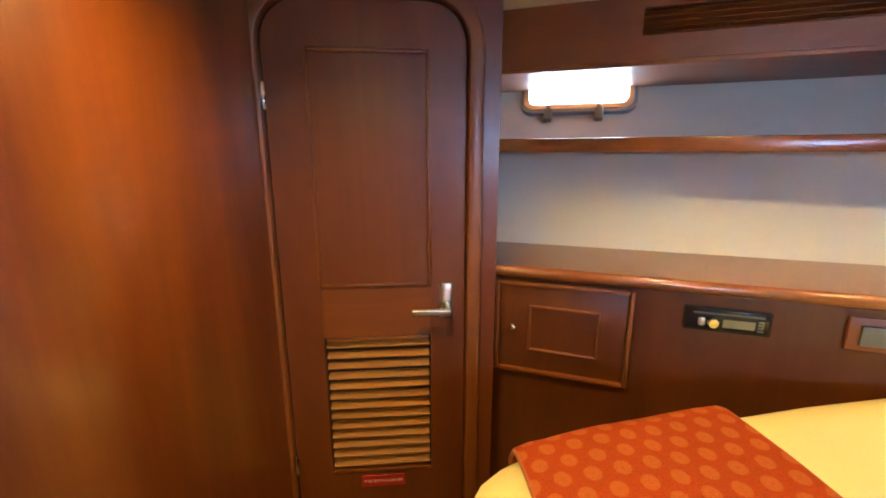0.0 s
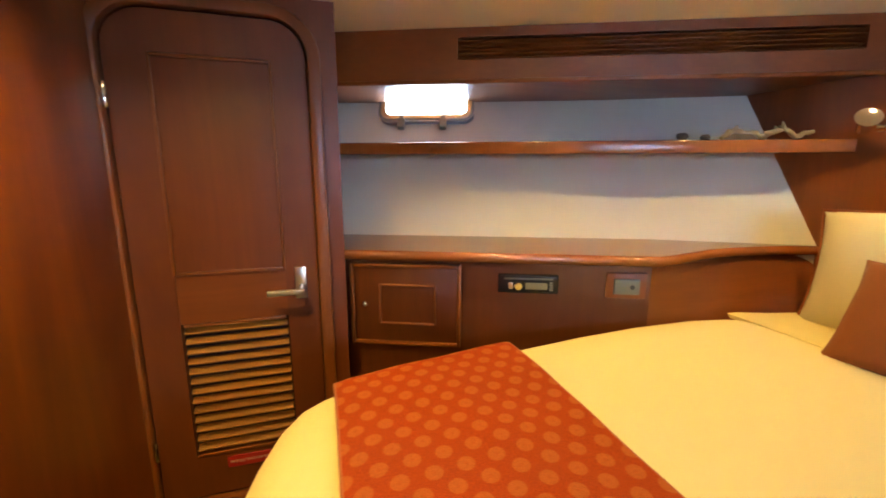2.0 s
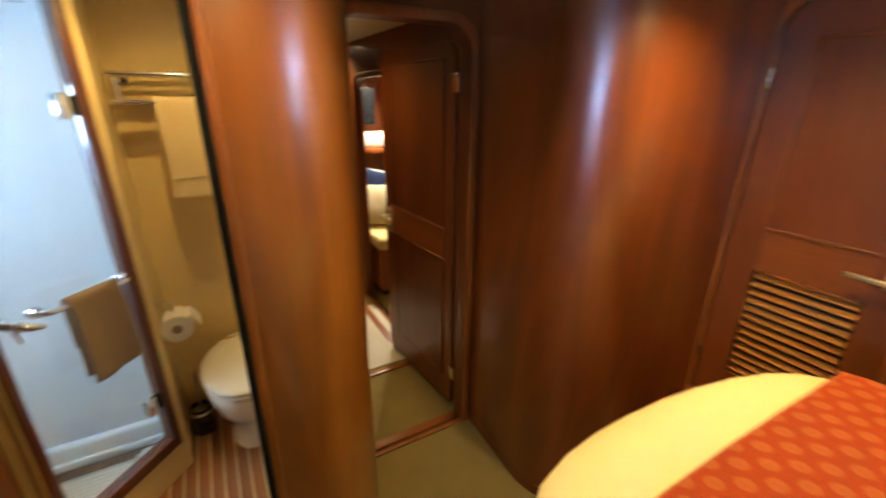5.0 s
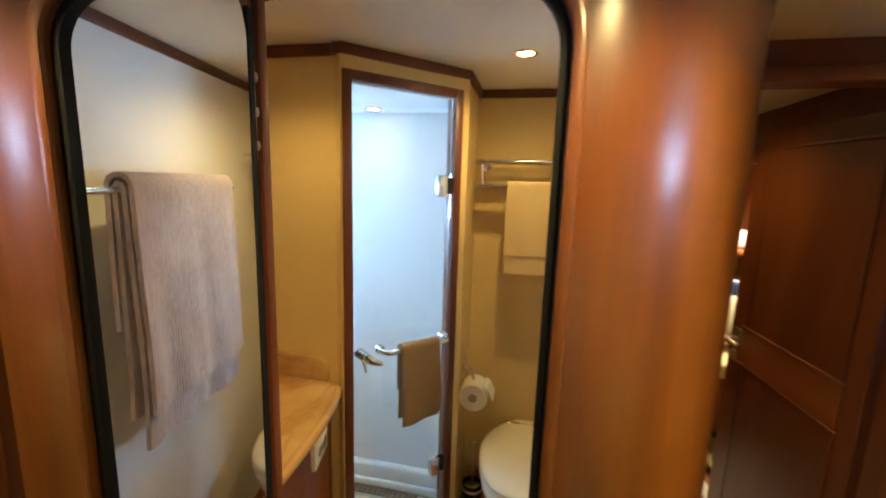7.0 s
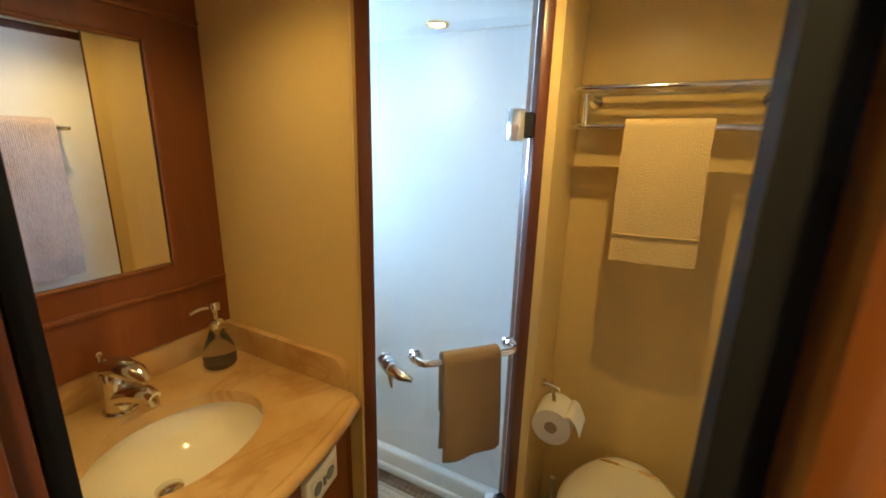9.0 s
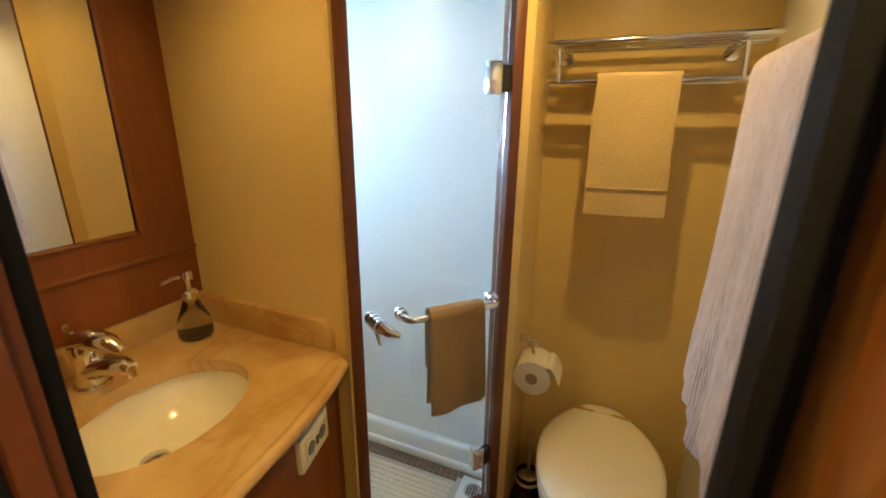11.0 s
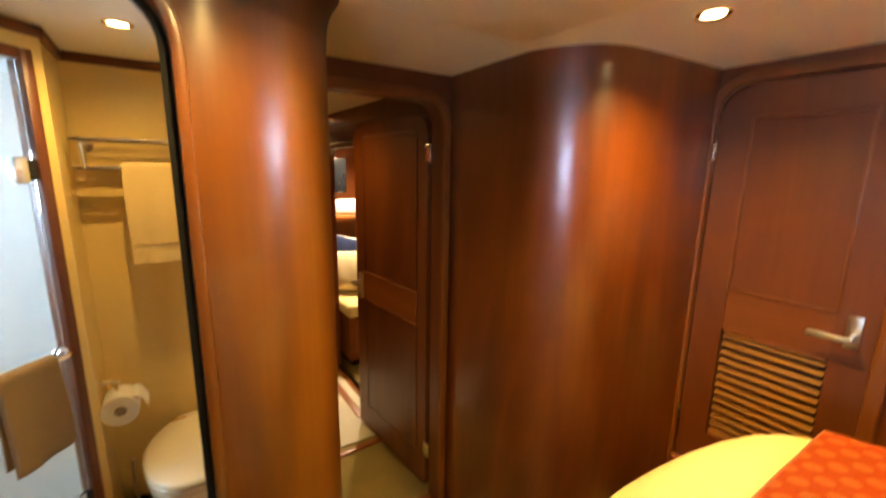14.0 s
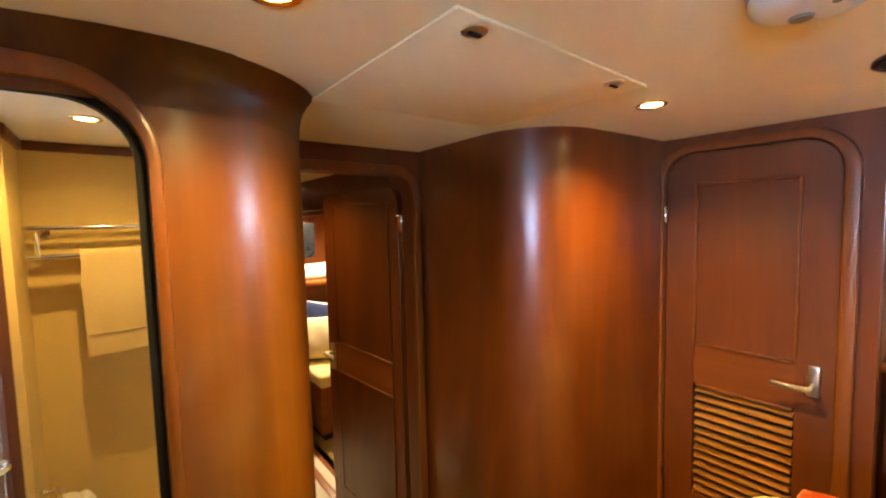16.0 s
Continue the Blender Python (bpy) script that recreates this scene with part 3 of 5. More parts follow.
# bathroom floor: teak boards with pale strips
thing("floor_bath", prism([(XBK, -0.803), SH1, SH0, (XV, -1.128), (XF - 0.005, -1.128), (XF - 0.005, YR + 0.04), (XBK, YR + 0.04)], 0.0005, BFL - 0.006), recess_shade, "sub-floor of the bathroom", "floor", "structure", smooth=None)
sole = base("floor_boards", "teak and holly striped bathroom sole", "floor", kind="structure")
y = YR + 0.038
while y > -1.10:
    for kind, w, material, top in (("board", 0.019, teak, BFL), ("strip", 0.004, holly, BFL - 0.0003)):
        left = XBK + 0.002 if y > SH1[1] else lerp(SH1[0], SH0[0], (SH1[1] - y) / (SH1[1] - SH0[1])) + 0.003
        o = new(kind, mesh(kind, box(left, XF - 0.006, -w, w, BFL - 0.006, top, 0.0008, 1), material))
        o.parent, o.location = sole, (0, y - w, 0)
        y -= 2 * w + 0.0008
thing("threshold", box(XF - 0.034, XF + 0.012, BY0 + 0.001, BY1 - 0.001, 0.0, BZ0 + 0.004, 0.006), wood_y, "varnished wooden sill of the bathroom doorway", "sill", "structure")


# shower cabin
# the shower's outer side has a portlight of its own
def shower_side():
    inner = rounded(-1.575, -1.245, 1.26, 1.56, (0.04,) * 4)
    return plate_ring(inner, square_ring(XBK - 0.04, -1.02, 0.0005, 1.799, inner), 0, -0.03, Matrix.Translation((0, -1.95, 0)))
thing("wall_shower_side", shower_side(), gelcoat, "white moulded shower wall with a portlight", "wall", "structure", smooth=None)
thing("wall_shower_back", box(XBK - 0.04, XBK, -1.949, -0.841, 0.0005, 1.779), gelcoat, "white moulded shower back wall", "wall", "structure", smooth=None)
thing("wall_shower_end", box(XBK + 0.001, -1.345, -0.875, -0.861, 0.0005, 1.779), gelcoat, "white moulded shower end wall", "wall", "structure", smooth=None)
thing("wall_shower_inner", box(-1.050, -1.022, -1.949, -1.16, 0.0005, 1.779), gelcoat, "white moulded shower wall beside the vanity", "wall", "structure", smooth=None)
thing("ceiling_shower", prism([(XBK, -1.949), (-1.021, -1.949), (-1.021, -1.165), (-1.345, -0.861), (XBK, -0.861)], 1.78, 1.80), gelcoat, "white shower ceiling", "ceiling", "structure", smooth=None)
w3 = base("window_3", "portlight in the shower's outer side", "window", kind="structure")
m3 = Matrix.Translation((0, -1.95, 0))
part("frame", plate_ring(rounded(-1.565, -1.255, 1.27, 1.55, (0.035,) * 4), rounded(-1.595, -1.225, 1.24, 1.58, (0.055,) * 4), 0.012, -0.02, m3), satin, w3)
p3 = part("pane", plate(rounded(-1.57, -1.25, 1.265, 1.555, (0.035,) * 4), -0.010, -0.015, m3), glass_m, w3)
p3.visible_shadow = False
window_light("shower_daylight", (-1.41, -1.975, 1.41), (-1.20, -0.9, 1.2), 0.30, 0.27, 5.0, (0.50, 0.71, 1.0))
thing("backdrop", box(-1.9, -0.8, -2.31, -2.30, 0.9, 2.0), sky_glow_m, "hazy bright sky outside the shower", "sky", "structure", smooth=None)
ledge = base("shower_ledge", "white moulded ledge along the foot of the shower wall", "ledge", kind="structure")
part("ledge_run", box(-1.56, -1.052, -1.948, -1.90, 0.0065, 0.125, 0.016, 3), gelcoat, ledge)
part("ledge_run", box(XBK + 0.0005, -1.560, -1.948, -0.876, 0.0065, 0.125, 0.016, 3), gelcoat, ledge)
part("cove", box(XBK + 0.0005, -1.551, -1.948, -0.876, 0.0065, 0.050, 0.010, 3), gelcoat, ledge)
thing("floor_shower", prism([(-1.022, -1.17), (-1.022, -1.949), (XBK, -1.949), (XBK, -0.862), (-1.35, -0.862)], 0.0005, 0.006), plain("grout", (0.45, 0.40, 0.32), 0.8, var=0.1), "grouted shower floor", "floor", "structure", smooth=None)

# louvred door frame moulding
def moulding(inner, outer, w0, w1, m, name, parent, material=wood_trim, bevel=0.006):
    bm = plate_ring(inner, outer, w0, w1, m)
    es = [e for e in bm.edges if len(e.link_faces) == 2 and e.calc_face_angle(0) > 1.2]
    bmesh.ops.bevel(bm, geom=es, offset=bevel, segments=2, affect="EDGES", profile=0.5)
    return part(name, bm, material, parent)


frame_a = base("door_frame", "rounded cherry moulding round the louvred door", "door frame", kind="structure")
moulding(rounded(DX0, DX1, DZ0, DZ1, (0.02, 0.02, 0.098, 0.098)), rounded(DX0 - 0.036, DX1 + 0.036, DZ0 - 0.036, DZ1 + 0.03, (0.03, 0.03, 0.13, 0.13)), -0.018, 0.012, Matrix.Translation((0, YD - 0.012, 0)), "moulding", frame_a)
frame_c = base("door_frame", "rounded cherry moulding round the corridor doorway", "door frame", kind="structure")
moulding(rounded(CY0, CY1, 0.001, CZ1, (0.002, 0.002, 0.083, 0.083)), rounded(CY0 - 0.033, CY1 + 0.033, 0.0005, CZ1 + 0.035, (0.002, 0.002, 0.115, 0.115)), -0.016, 0.01, MC, "moulding", frame_c)
frame_b = base("door_frame", "rounded cherry moulding with black seal round the bathroom doorway", "door frame", kind="structure")
moulding(rounded(BY0, BY1, BZ0, BZ1, (0.03, 0.03, 0.098, 0.098)), rounded(BY0 - 0.013, BY1 + 0.019, BZ0 - 0.02, BZ1 + 0.032, (0.04, 0.04, 0.125, 0.125)), -0.012, 0.006, MB, "moulding", frame_b, wood_curve)
part("seal", plate_ring(rounded(BY0 + 0.013, BY1 - 0.013, BZ0 + 0.013, BZ1 - 0.013, (0.02, 0.02, 0.085, 0.085)), rounded(BY0 - 0.001, BY1 + 0.001, BZ0 - 0.001, BZ1 + 0.001, (0.03, 0.03, 0.099, 0.099)), 0.006, 0.026, MB), black_rubber, frame_b, "black rubber door seal")
part("hinge_post", box(XF + 0.038, XF + 0.056, -0.980, -0.920, BZ0, 1.765, 0.004, 2), wood_d, frame_b)
part("post_back", box(XF + 0.0125, XF + 0.0375, -1.062, -0.967, BZ0, 1.765, 0.003, 2), wood_d, frame_b)
part("post_seal", box(XF + 0.0555, XF + 0.0645, -0.944, -0.926, BZ0 + 0.03, 1.70, 0.003, 2), black_rubber, frame_b, "black rubber door seal")


def strip_frame(u0, u1, v0, v1, w, t, m, parent, name="bead", material=wood_trim, sides="lrtb"):
    """Thin half-round beads round a panel."""
    for s, (a, b, c, d) in (("l", (u0 - w, u0, v0 - w, v1 + w)), ("r", (u1, u1 + w, v0 - w, v1 + w)), ("b", (u0, u1, v0 - w, v0)), ("t", (u0, u1, v1, v1 + w))):
        if s in sides:
            part(name, box(a, b, -t, 0.003, c, d, min(w, t) * 0.45, 2, m), material, parent)


# ---- louvred door ----
def louvred_door():
    m = Matrix.Translation((0, YD, 0))
    d = base("door_louvred", "closed dark cherry door with louvred lower half", "door", (0, 0, 0), kind="structure")
    body = plate_ring(rounded(-0.245, 0.042, 0.532, 1.682, (0.001,) * 4), rounded(DX0 + 0.002, DX1 - 0.002, DZ0 + 0.002, DZ1 - 0.002, (0.02, 0.02, 0.096, 0.096)), 0, 0.032, m)
    part("leaf", body, wood_d, d)
    part("upper_panel", box(-0.247, 0.044, 0.006, 0.026, 1.098, 1.684, 0, 1, m), wood_d, d)
    part("mid_rail", box(-0.247, 0.044, 0.003, 0.03, 0.958, 1.104, 0, 1, m), wood_x, d)
    strip_frame(-0.240, 0.036, 1.110, 1.672, 0.008, 0.005, m, d)
    # dark sheet that puts the shade between the louvres into colour
    part("louvre_shade", box(-0.247, 0.044, 0.028, 0.031, 0.53, 0.96, 0, 1, m), recess_shade, d)
    strip_frame(-0.238, 0.036, 0.546, 0.950, 0.008, 0.005, m, d, sides="tb")
    sl = mesh("slat", box(-0.240, 0.038, -0.0125, 0.0125, -0.0032, 0.0032, 0.0015, 1), wood_slat, 30)
    for k in range(13):
        o = new("slat", sl)
        o.parent = d
        o.matrix_local = pose(0, YD + 0.012, 0.561 + k * 0.0311, 27, 0, 0)
    part("lower_rail", box(-0.247, 0.044, 0.002, 0.03, 0.53, 0.537, 0, 1, m), wood_x, d)
    # lever handle
    hp = part("handle_plate", box(0.068, 0.100, -0.006, 0.001, 1.010, 1.106, 0.002, 2, m), satin, d, "brushed metal handle plate")
    bm = tube([(0.085, -0.005, 1.045), (0.085, -0.048, 1.045)], 0.009, 14)
    bmesh.ops.transform(bm, matrix=m, verts=bm.verts[:])
    part("spindle", bm, satin, hp)
    bm = box(-0.008, 0.094, -0.060, -0.046, 1.036, 1.052, 0.004, 3)
    bmesh.ops.transform(bm, matrix=m, verts=bm.verts[:])
    part("lever", bm, satin, hp, "brushed metal lever")
    for z in (1.570, 0.592):
        bm = lathe([(0.0065, -0.03), (0.008, -0.026), (0.008, 0.026), (0.0065, 0.03)], pose(DX0 + 0.006, YD - 0.024, z), 12)
        part("hinge", bm, chrome, d, "chrome barrel hinge")
    sign = part("sign_plate", box(-0.163, -0.037, -0.004, 0.0, 0.484, 0.522, 0.0015, 1, m), red_plate, d, "small red fire extinguisher plate")
    tx = bpy.data.curves.new("lettering", "FONT")
    tx.body, tx.size, tx.align_x, tx.align_y, tx.extrude = "FIRE EXTINGUISHER", 0.0125, "CENTER", "CENTER", 0.0003
    tx.materials.append(letter)
    o = new("lettering", tx)
    o.parent = sign
    o.matrix_local = pose(-0.10, YD - 0.0045, 0.503, 90, 0, 0)
    return d


louvred_door()


# ---- corridor door, swung open ----
def corridor_door():
    d = base("door_corridor", "dark cherry panelled door standing open into the corridor", "door", kind="structure")
    m = Matrix(((-1, 0, 0, -1.112), (0, 1, 0, 0.352), (0, 0, 1, 0), (0, 0, 0, 1))) @ Matrix.Rotation(radians(-4.6), 4, "Z")
    W, H = 0.645, 1.715
    part("leaf", plate(rounded(0, W, 0.022, H, (0.01, 0.01, 0.08, 0.08)), 0, 0.034, m), wood_d, d)
    for z0, z1, sides in ((0.955, 1.645, "lrt"), (0.17, 0.800, "lrb")):
        part("panel", box(0.075, W - 0.110, -0.003, 0.002, z0, z1, 0.002, 1, m), wood_d, d)
        strip_frame(0.075, W - 0.110, z0, z1, 0.009, 0.006, m, d, sides=sides, material=wood_d)
    part("panel", box(0.066, W - 0.085, -0.006, 0.001, 0.805, 0.950, 0.002, 1, m), wood_x, d)
    for z in (0.798, 0.949):
        part("bead", box(0.060, W - 0.080, -0.011, 0.001, z, z + 0.008, 0.002, 1, m), wood_trim, d)
    hp = part("handle_plate", box(W - 0.074, W - 0.034, -0.009, 0.001, 0.795, 0.935, 0.002, 2, m), satin, d, "brushed metal handle plate")
    for pts in ([(W - 0.054, -0.004, 0.890), (W - 0.054, -0.050, 0.890)], [(W - 0.052, -0.050, 0.890), (W - 0.10, -0.052, 0.889), (W - 0.15, -0.050, 0.886)], [(W - 0.054, -0.004, 0.832), (W - 0.054, -0.024, 0.832)]):
        bm = tube(pts, 0.010, 14)
        bmesh.ops.transform(bm, matrix=m, verts=bm.verts[:])
        part("lever", bm, satin, hp, "brushed metal lever")
    for z in (1.56, 0.22):
        part("hinge", box(-0.036, 0.006, -0.010, 0.006, z - 0.036, z + 0.036, 0.004, 2, m), chrome, d, "chrome hinge leaf")
    return d


corridor_door()


# ---- bathroom door with a full mirror, standing open ----
def mirror_door():
    d = base("door_bathroom", "bathroom door standing open with a mirror on its inner face", "door", kind="structure")
    m = pose(-0.376, -0.894, 0, 0, 0, 5.5) @ Matrix.Diagonal((1, -1, 1, 1))
    W = 0.50
    part("leaf", plate(rounded(0.089, W, 0.115, 1.745, (0.003, 0.03, 0.09, 0.003)), 0, 0.036, m), wood_d, d)
    part("mirror", plate(rounded(0.100, W - 0.03, 0.15, 1.715, (0.02, 0.02, 0.075, 0.075)), -0.004, -0.0005, m), mirror_m, d, "tall mirror panel")
    part("seal", box(0.089, 0.099, -0.0055, 0.002, 0.15, 1.68, 0.001, 1, m), black_rubber, d, "black rubber edge seal")
    # the leaf's splayed hinge edge
    A, B = Vector((-0.288, -0.887)), Vector((-0.345, -0.9255))
    e = along(B, A)
    L = (A - B).length
    part("edge_board", box(0.0, L, -0.020, 0.0, 0.118, 1.742, 0.003, 2, e), wood_x, d)
    part("edge_bead", box(L - 0.020, L - 0.015, -0.002, 0.003, 0.14, 1.72, 0.001, 1, e), wood_trim, d)
    for z in (1.575, 0.32):
        h = part("hinge", box(0.010, 0.034, -0.001, 0.004, z - 0.060, z + 0.060, 0.001, 1, e), chrome, d, "polished hinge plate")
        for k in (-0.042, 0.0, 0.042):
            bm = lathe([(0.006, 0), (0.006, 0.002), (0.0, 0.0035)], e @ pose(0.022, 0.004, z + k, -90), 12)
            part("screw", bm, satin, h)
    return d


mirror_door()


# ---- worktop and side cabinets ----
KNEE = (1.10, 0.722)
WL = (0.219, 1.108)
TOP = 1.14
WT = [WL, KNEE, (1.14, 0.724), (1.22, 0.740), (1.34, 0.764), (1.44, 0.768), (1.54, 0.760), (1.66, 0.736), (XB - 0.002, 0.706)]
WT_BACK = [(x, hull_y(x, TOP) - 0.004) for x in (XB - 0.002, 1.5, 1.32, 1.0, 0.76, 0.5, 0.219)]
wt = base("worktop", "polished cherry worktop with rounded nosing along the hull", "worktop")
part("top", prism(WT + WT_BACK, TOP - 0.030, TOP), wood_top, wt)
part("nosing", tube([(x, y + 0.004, TOP - 0.0165) for x, y in WT], 0.0165, 12), wood_top, wt, "rounded cherry nosing")
MW = along((0.219, 1.128), (1.10, 0.742))
CL = (Vector((1.10, 0.742)) - Vector((0.219, 1.128))).length


def side_cabinet():
    c = base("side_cabinet", "cherry cabinet front below the worktop with a small door", "cabinet")
    part("front", box(0, CL, 0.0, 0.02, 0, TOP - 0.036, 0, 1, MW), wood_d, c)
    # the wood end beyond the knee leans out towards the worktop
    low = [(1.10, 0.742), (1.22, 0.732), (1.34, 0.700), (1.46, 0.660), (1.58, 0.634), (1.758, 0.610)]
    high = [(1.10, 0.742), (1.22, 0.760), (1.34, 0.781), (1.46, 0.784), (1.58, 0.770), (1.758, 0.730)]
    part("end_panel", loft([(low + [(x, y + 0.02) for x, y in low[::-1]], 0.3), (low + [(x, y + 0.02) for x, y in low[::-1]], 0.94), (high + [(x, y + 0.02) for x, y in high[::-1]], TOP - 0.036)]), wood_x, c)
    u0, u1, v0, v1 = 0.034, 0.372, 0.835, 1.085
    dr = part("door", box(u0, u1, -0.014, -0.001, v0, v1, 0.003, 2, MW), wood_d, c, "small framed locker door")
    for name, a, b, e, f, w in (("outer_bead", u0, u1, v0, v1, 0.012), ("inner_bead", u0 + 0.090, u1 - 0.075, v0 + 0.066, v1 - 0.062, 0.007)):
        for (p, q, r, s) in ((a - w, a, e - w, f + w), (b, b + w, e - w, f + w), (a, b, e - w, e), (a, b, f, f + w)):
            part(name, box(p, q, -0.024, -0.001, r, s, 0.004, 2, MW), wood_trim, dr)
    bm = lathe([(0.004, 0), (0.004, 0.010), (0.009, 0.014), (0.009, 0.020), (0.005, 0.024), (0.0, 0.0245)], MW @ pose(u0 + 0.040, -0.014, 0.965, 90), 16)
    part("knob", bm, chrome, dr, "small chrome button latch")
    return c


side_cabinet()


def stereo():
    s = base("car_stereo", "black single-slot stereo with a silver knob set in the cabinet", "stereo")
    u0, u1, v0, v1 = 0.500, 0.686, 1.012, 1.072
    part("bezel", plate_ring(rounded(u0 + 0.006, u1 - 0.006, v0 + 0.005, v1 - 0.005, (0.003,) * 4, 3), rounded(u0, u1, v0, v1, (0.004,) * 4, 3), -0.009, 0.0, MW), black_plastic, s)
    part("fascia", box(u0 + 0.005, u1 - 0.005, -0.011, 0.0, v0 + 0.004, v1 - 0.004, 0.003, 2, MW), black_plastic, s)
    part("slot", box(u0 + 0.020, u1 - 0.016, -0.0125, -0.010, v1 - 0.016, v1 - 0.011, 0, 1, MW), grey_plastic, s)
    part("display", box(u0 + 0.085, u1 - 0.034, -0.0125, -0.010, v0 + 0.013, v0 + 0.034, 0.001, 1, MW), grey_lcd, s, "grey-green display")
    bm = lathe([(0.013, 0), (0.013, 0.010), (0.011, 0.013), (0.0, 0.0135)], MW @ pose(u0 + 0.063, -0.010, v0 + 0.024, 90), 20)
    part("knob", bm, chrome, s, "silver volume knob")
    part("key_block", box(u0 + 0.032, u0 + 0.047, -0.014, -0.010, v0 + 0.014, v0 + 0.034, 0.004, 2, MW), satin, s)
    for k in range(4):
        part("button", box(u1 - 0.028, u1 - 0.016, -0.0135, -0.010, v0 + 0.010 + k * 0.0075, v0 + 0.015 + k * 0.0075, 0.001, 1, MW), grey_plastic, s)
    return s


stereo()


def socket():
    s = base("socket_outlet", "grey socket outlet on a small cherry backing board", "socket")
    u0, u1, v0, v1 = 0.828, 0.948, 1.005, 1.085
    part("plinth", box(u0, u1, -0.010, 0, v0, v1, 0.004, 2, MW), wood_v, s)
    pl = part("cover", box(u0 + 0.022, u1 - 0.022, -0.018, -0.009, v0 + 0.014, v1 - 0.018, 0.003, 2, MW), grey_plastic, s)
    bm = lathe([(0.007, 0), (0.007, 0.001), (0.0, 0.0012)], MW @ pose(u1 - 0.045, -0.018, 0.5 * (v0 + v1) - 0.002, 90), 14)
    part("pin_hole", bm, black_plastic, pl)
    return s


socket()

# shelf along the hull
SHF = [(0.220, 1.415), (XB - 0.001, 0.648)]
SH_BACK = [(x, hull_y(x, 1.47) - 0.004) for x in (XB - 0.001, 1.5, 1.3, 1.0, 0.8, 0.46, 0.220)]
sf = base("shelf", "cherry shelf with a deep rounded front edge along the hull", "shelf")
part("board", prism([(x, y + 0.012) for x, y in SHF] + SH_BACK, 1.452, 1.484), wood_top, sf)
for p, q in zip(SHF, SHF[1:]):
    m = along(p, q)
    part("edge_strip", box(-0.001, (Vector(q) - Vector(p)).length, 0.0, 0.018, 1.447, 1.490, 0.006, 2, m), wood_top, sf, "rounded edge strip")


# soffit with the air grille
def soffit():
    s = base("soffit", "cherry soffit box with a long slatted air grille", "soffit", kind="structure")
    p, q = (0.220, 1.292), (XB - 0.001, 0.612)
    m = along(p, q)
    L = (Vector(q) - Vector(p)).length
    g0, g1, z0, z1 = 0.42, L - 0.065, 1.742, 1.808
    inner = rounded(g0, g1, z0, z1, (0.004,) * 4, 3)
    part("front", plate_ring(inner, square_ring(0, L, 1.672, CEIL - 0.002, inner, 3), 0, 0.018, m), wood_x, s)
    back = [(x, hull_y(x, 1.68) - 0.004) for x in (XB - 0.001, 1.5, 1.3, 1.0, 0.8, 0.46, 0.220)]
    part("underside", prism([(p[0], p[1] + 0.02), (q[0], q[1] + 0.02)] + back, 1.676, 1.690), wood_x, s)
    part("lip", box(0, L, -0.006, 0.02, 1.668, 1.682, 0.004, 2, m), wood_trim, s)
    # near-black sheet and darker cherry slats paint the shade inside the grille
    part("grille_shade", box(g0 - 0.01, g1 + 0.01, 0.03, 0.034, z0 - 0.01, z1 + 0.01, 0, 1, m), recess_shade, s)
    n = 5
    for k in range(n):
        z = z0 + (k + 0.5) * (z1 - z0) / n
        part("slat", box(g0, g1, 0.003, 0.022, -0.0022, 0.0022, 0.001, 1, m @ Matrix.Translation((0, 0, z)) @ Matrix.Rotation(radians(-25), 4, "X")), wood_d, s)
    return s


soffit()


# portlight
def portlight():
    w = base("window_1", "bright aluminium-framed portlight in the hull", "window", kind="structure")
    zc = 0.5 * (PZ0 + PZ1)
    p, q = Vector((PX0, hull_y(PX0, zc), 0)), Vector((PX1, hull_y(PX1, zc), 0))
    d = (q - p).normalized()
    up = Vector((0, hull_y(0.62, PZ1) - hull_y(0.62, PZ0), PZ1 - PZ0)).normalized()
    nrm = up.cross(d).normalized() * -1
    up = d.cross(nrm) if d.cross(nrm).z > 0 else nrm.cross(d)
    o = (p + q) / 2 + Vector((0, 0, zc))
    m = Matrix(((d.x, -nrm.x, up.x, o.x), (d.y, -nrm.y, up.y, o.y), (d.z, -nrm.z, up.z, o.z), (0, 0, 0, 1)))
    W, H = (q - p).length / 2, 0.090
    if m.to_3x3() @ Vector((0, 1, 0)) @ Vector((0, 1, 0)) < 0:
        m = m @ Matrix.Diagonal((1, -1, 1, 1))
    fr = part("frame", plate_ring(rounded(-W + 0.012, W - 0.012, -H + 0.010, H - 0.006, (0.03,) * 4), rounded(-W - 0.016, W + 0.016, -H - 0.018, H + 0.014, (0.045,) * 4), -0.022, 0.05, m), plain("anodised_frame", (0.28, 0.33, 0.40), 0.4, 0.6, 0.05), w, "grey anodised frame")
    part("gasket", plate_ring(rounded(-W + 0.014, W - 0.014, -H + 0.012, H - 0.008, (0.028,) * 4), rounded(-W - 0.004, W + 0.004, -H - 0.005, H + 0.003, (0.036,) * 4), -0.027, -0.0215, m), satin, w)
    pane = part("pane", plate(rounded(-W + 0.011, W - 0.011, -H + 0.009, H - 0.005, (0.03,) * 4), 0.012, 0.018, m), glass_m, w)
    pane.visible_shadow = False
    for u in (-0.10, 0.075):
        k = part("latch", box(u - 0.015, u + 0.015, -0.046, -0.018, -H - 0.060, -H - 0.012, 0.007, 2, m), grey_plastic, w, "grey plastic dog latch")
        bm = tube([(u, -0.03, -H + 0.004), (u, -0.036, -H - 0.03)], 0.007, 12)
        bmesh.ops.transform(bm, matrix=m, verts=bm.verts[:])
        part("latch_knob", bm, grey_plastic, k)
    return m, W, H


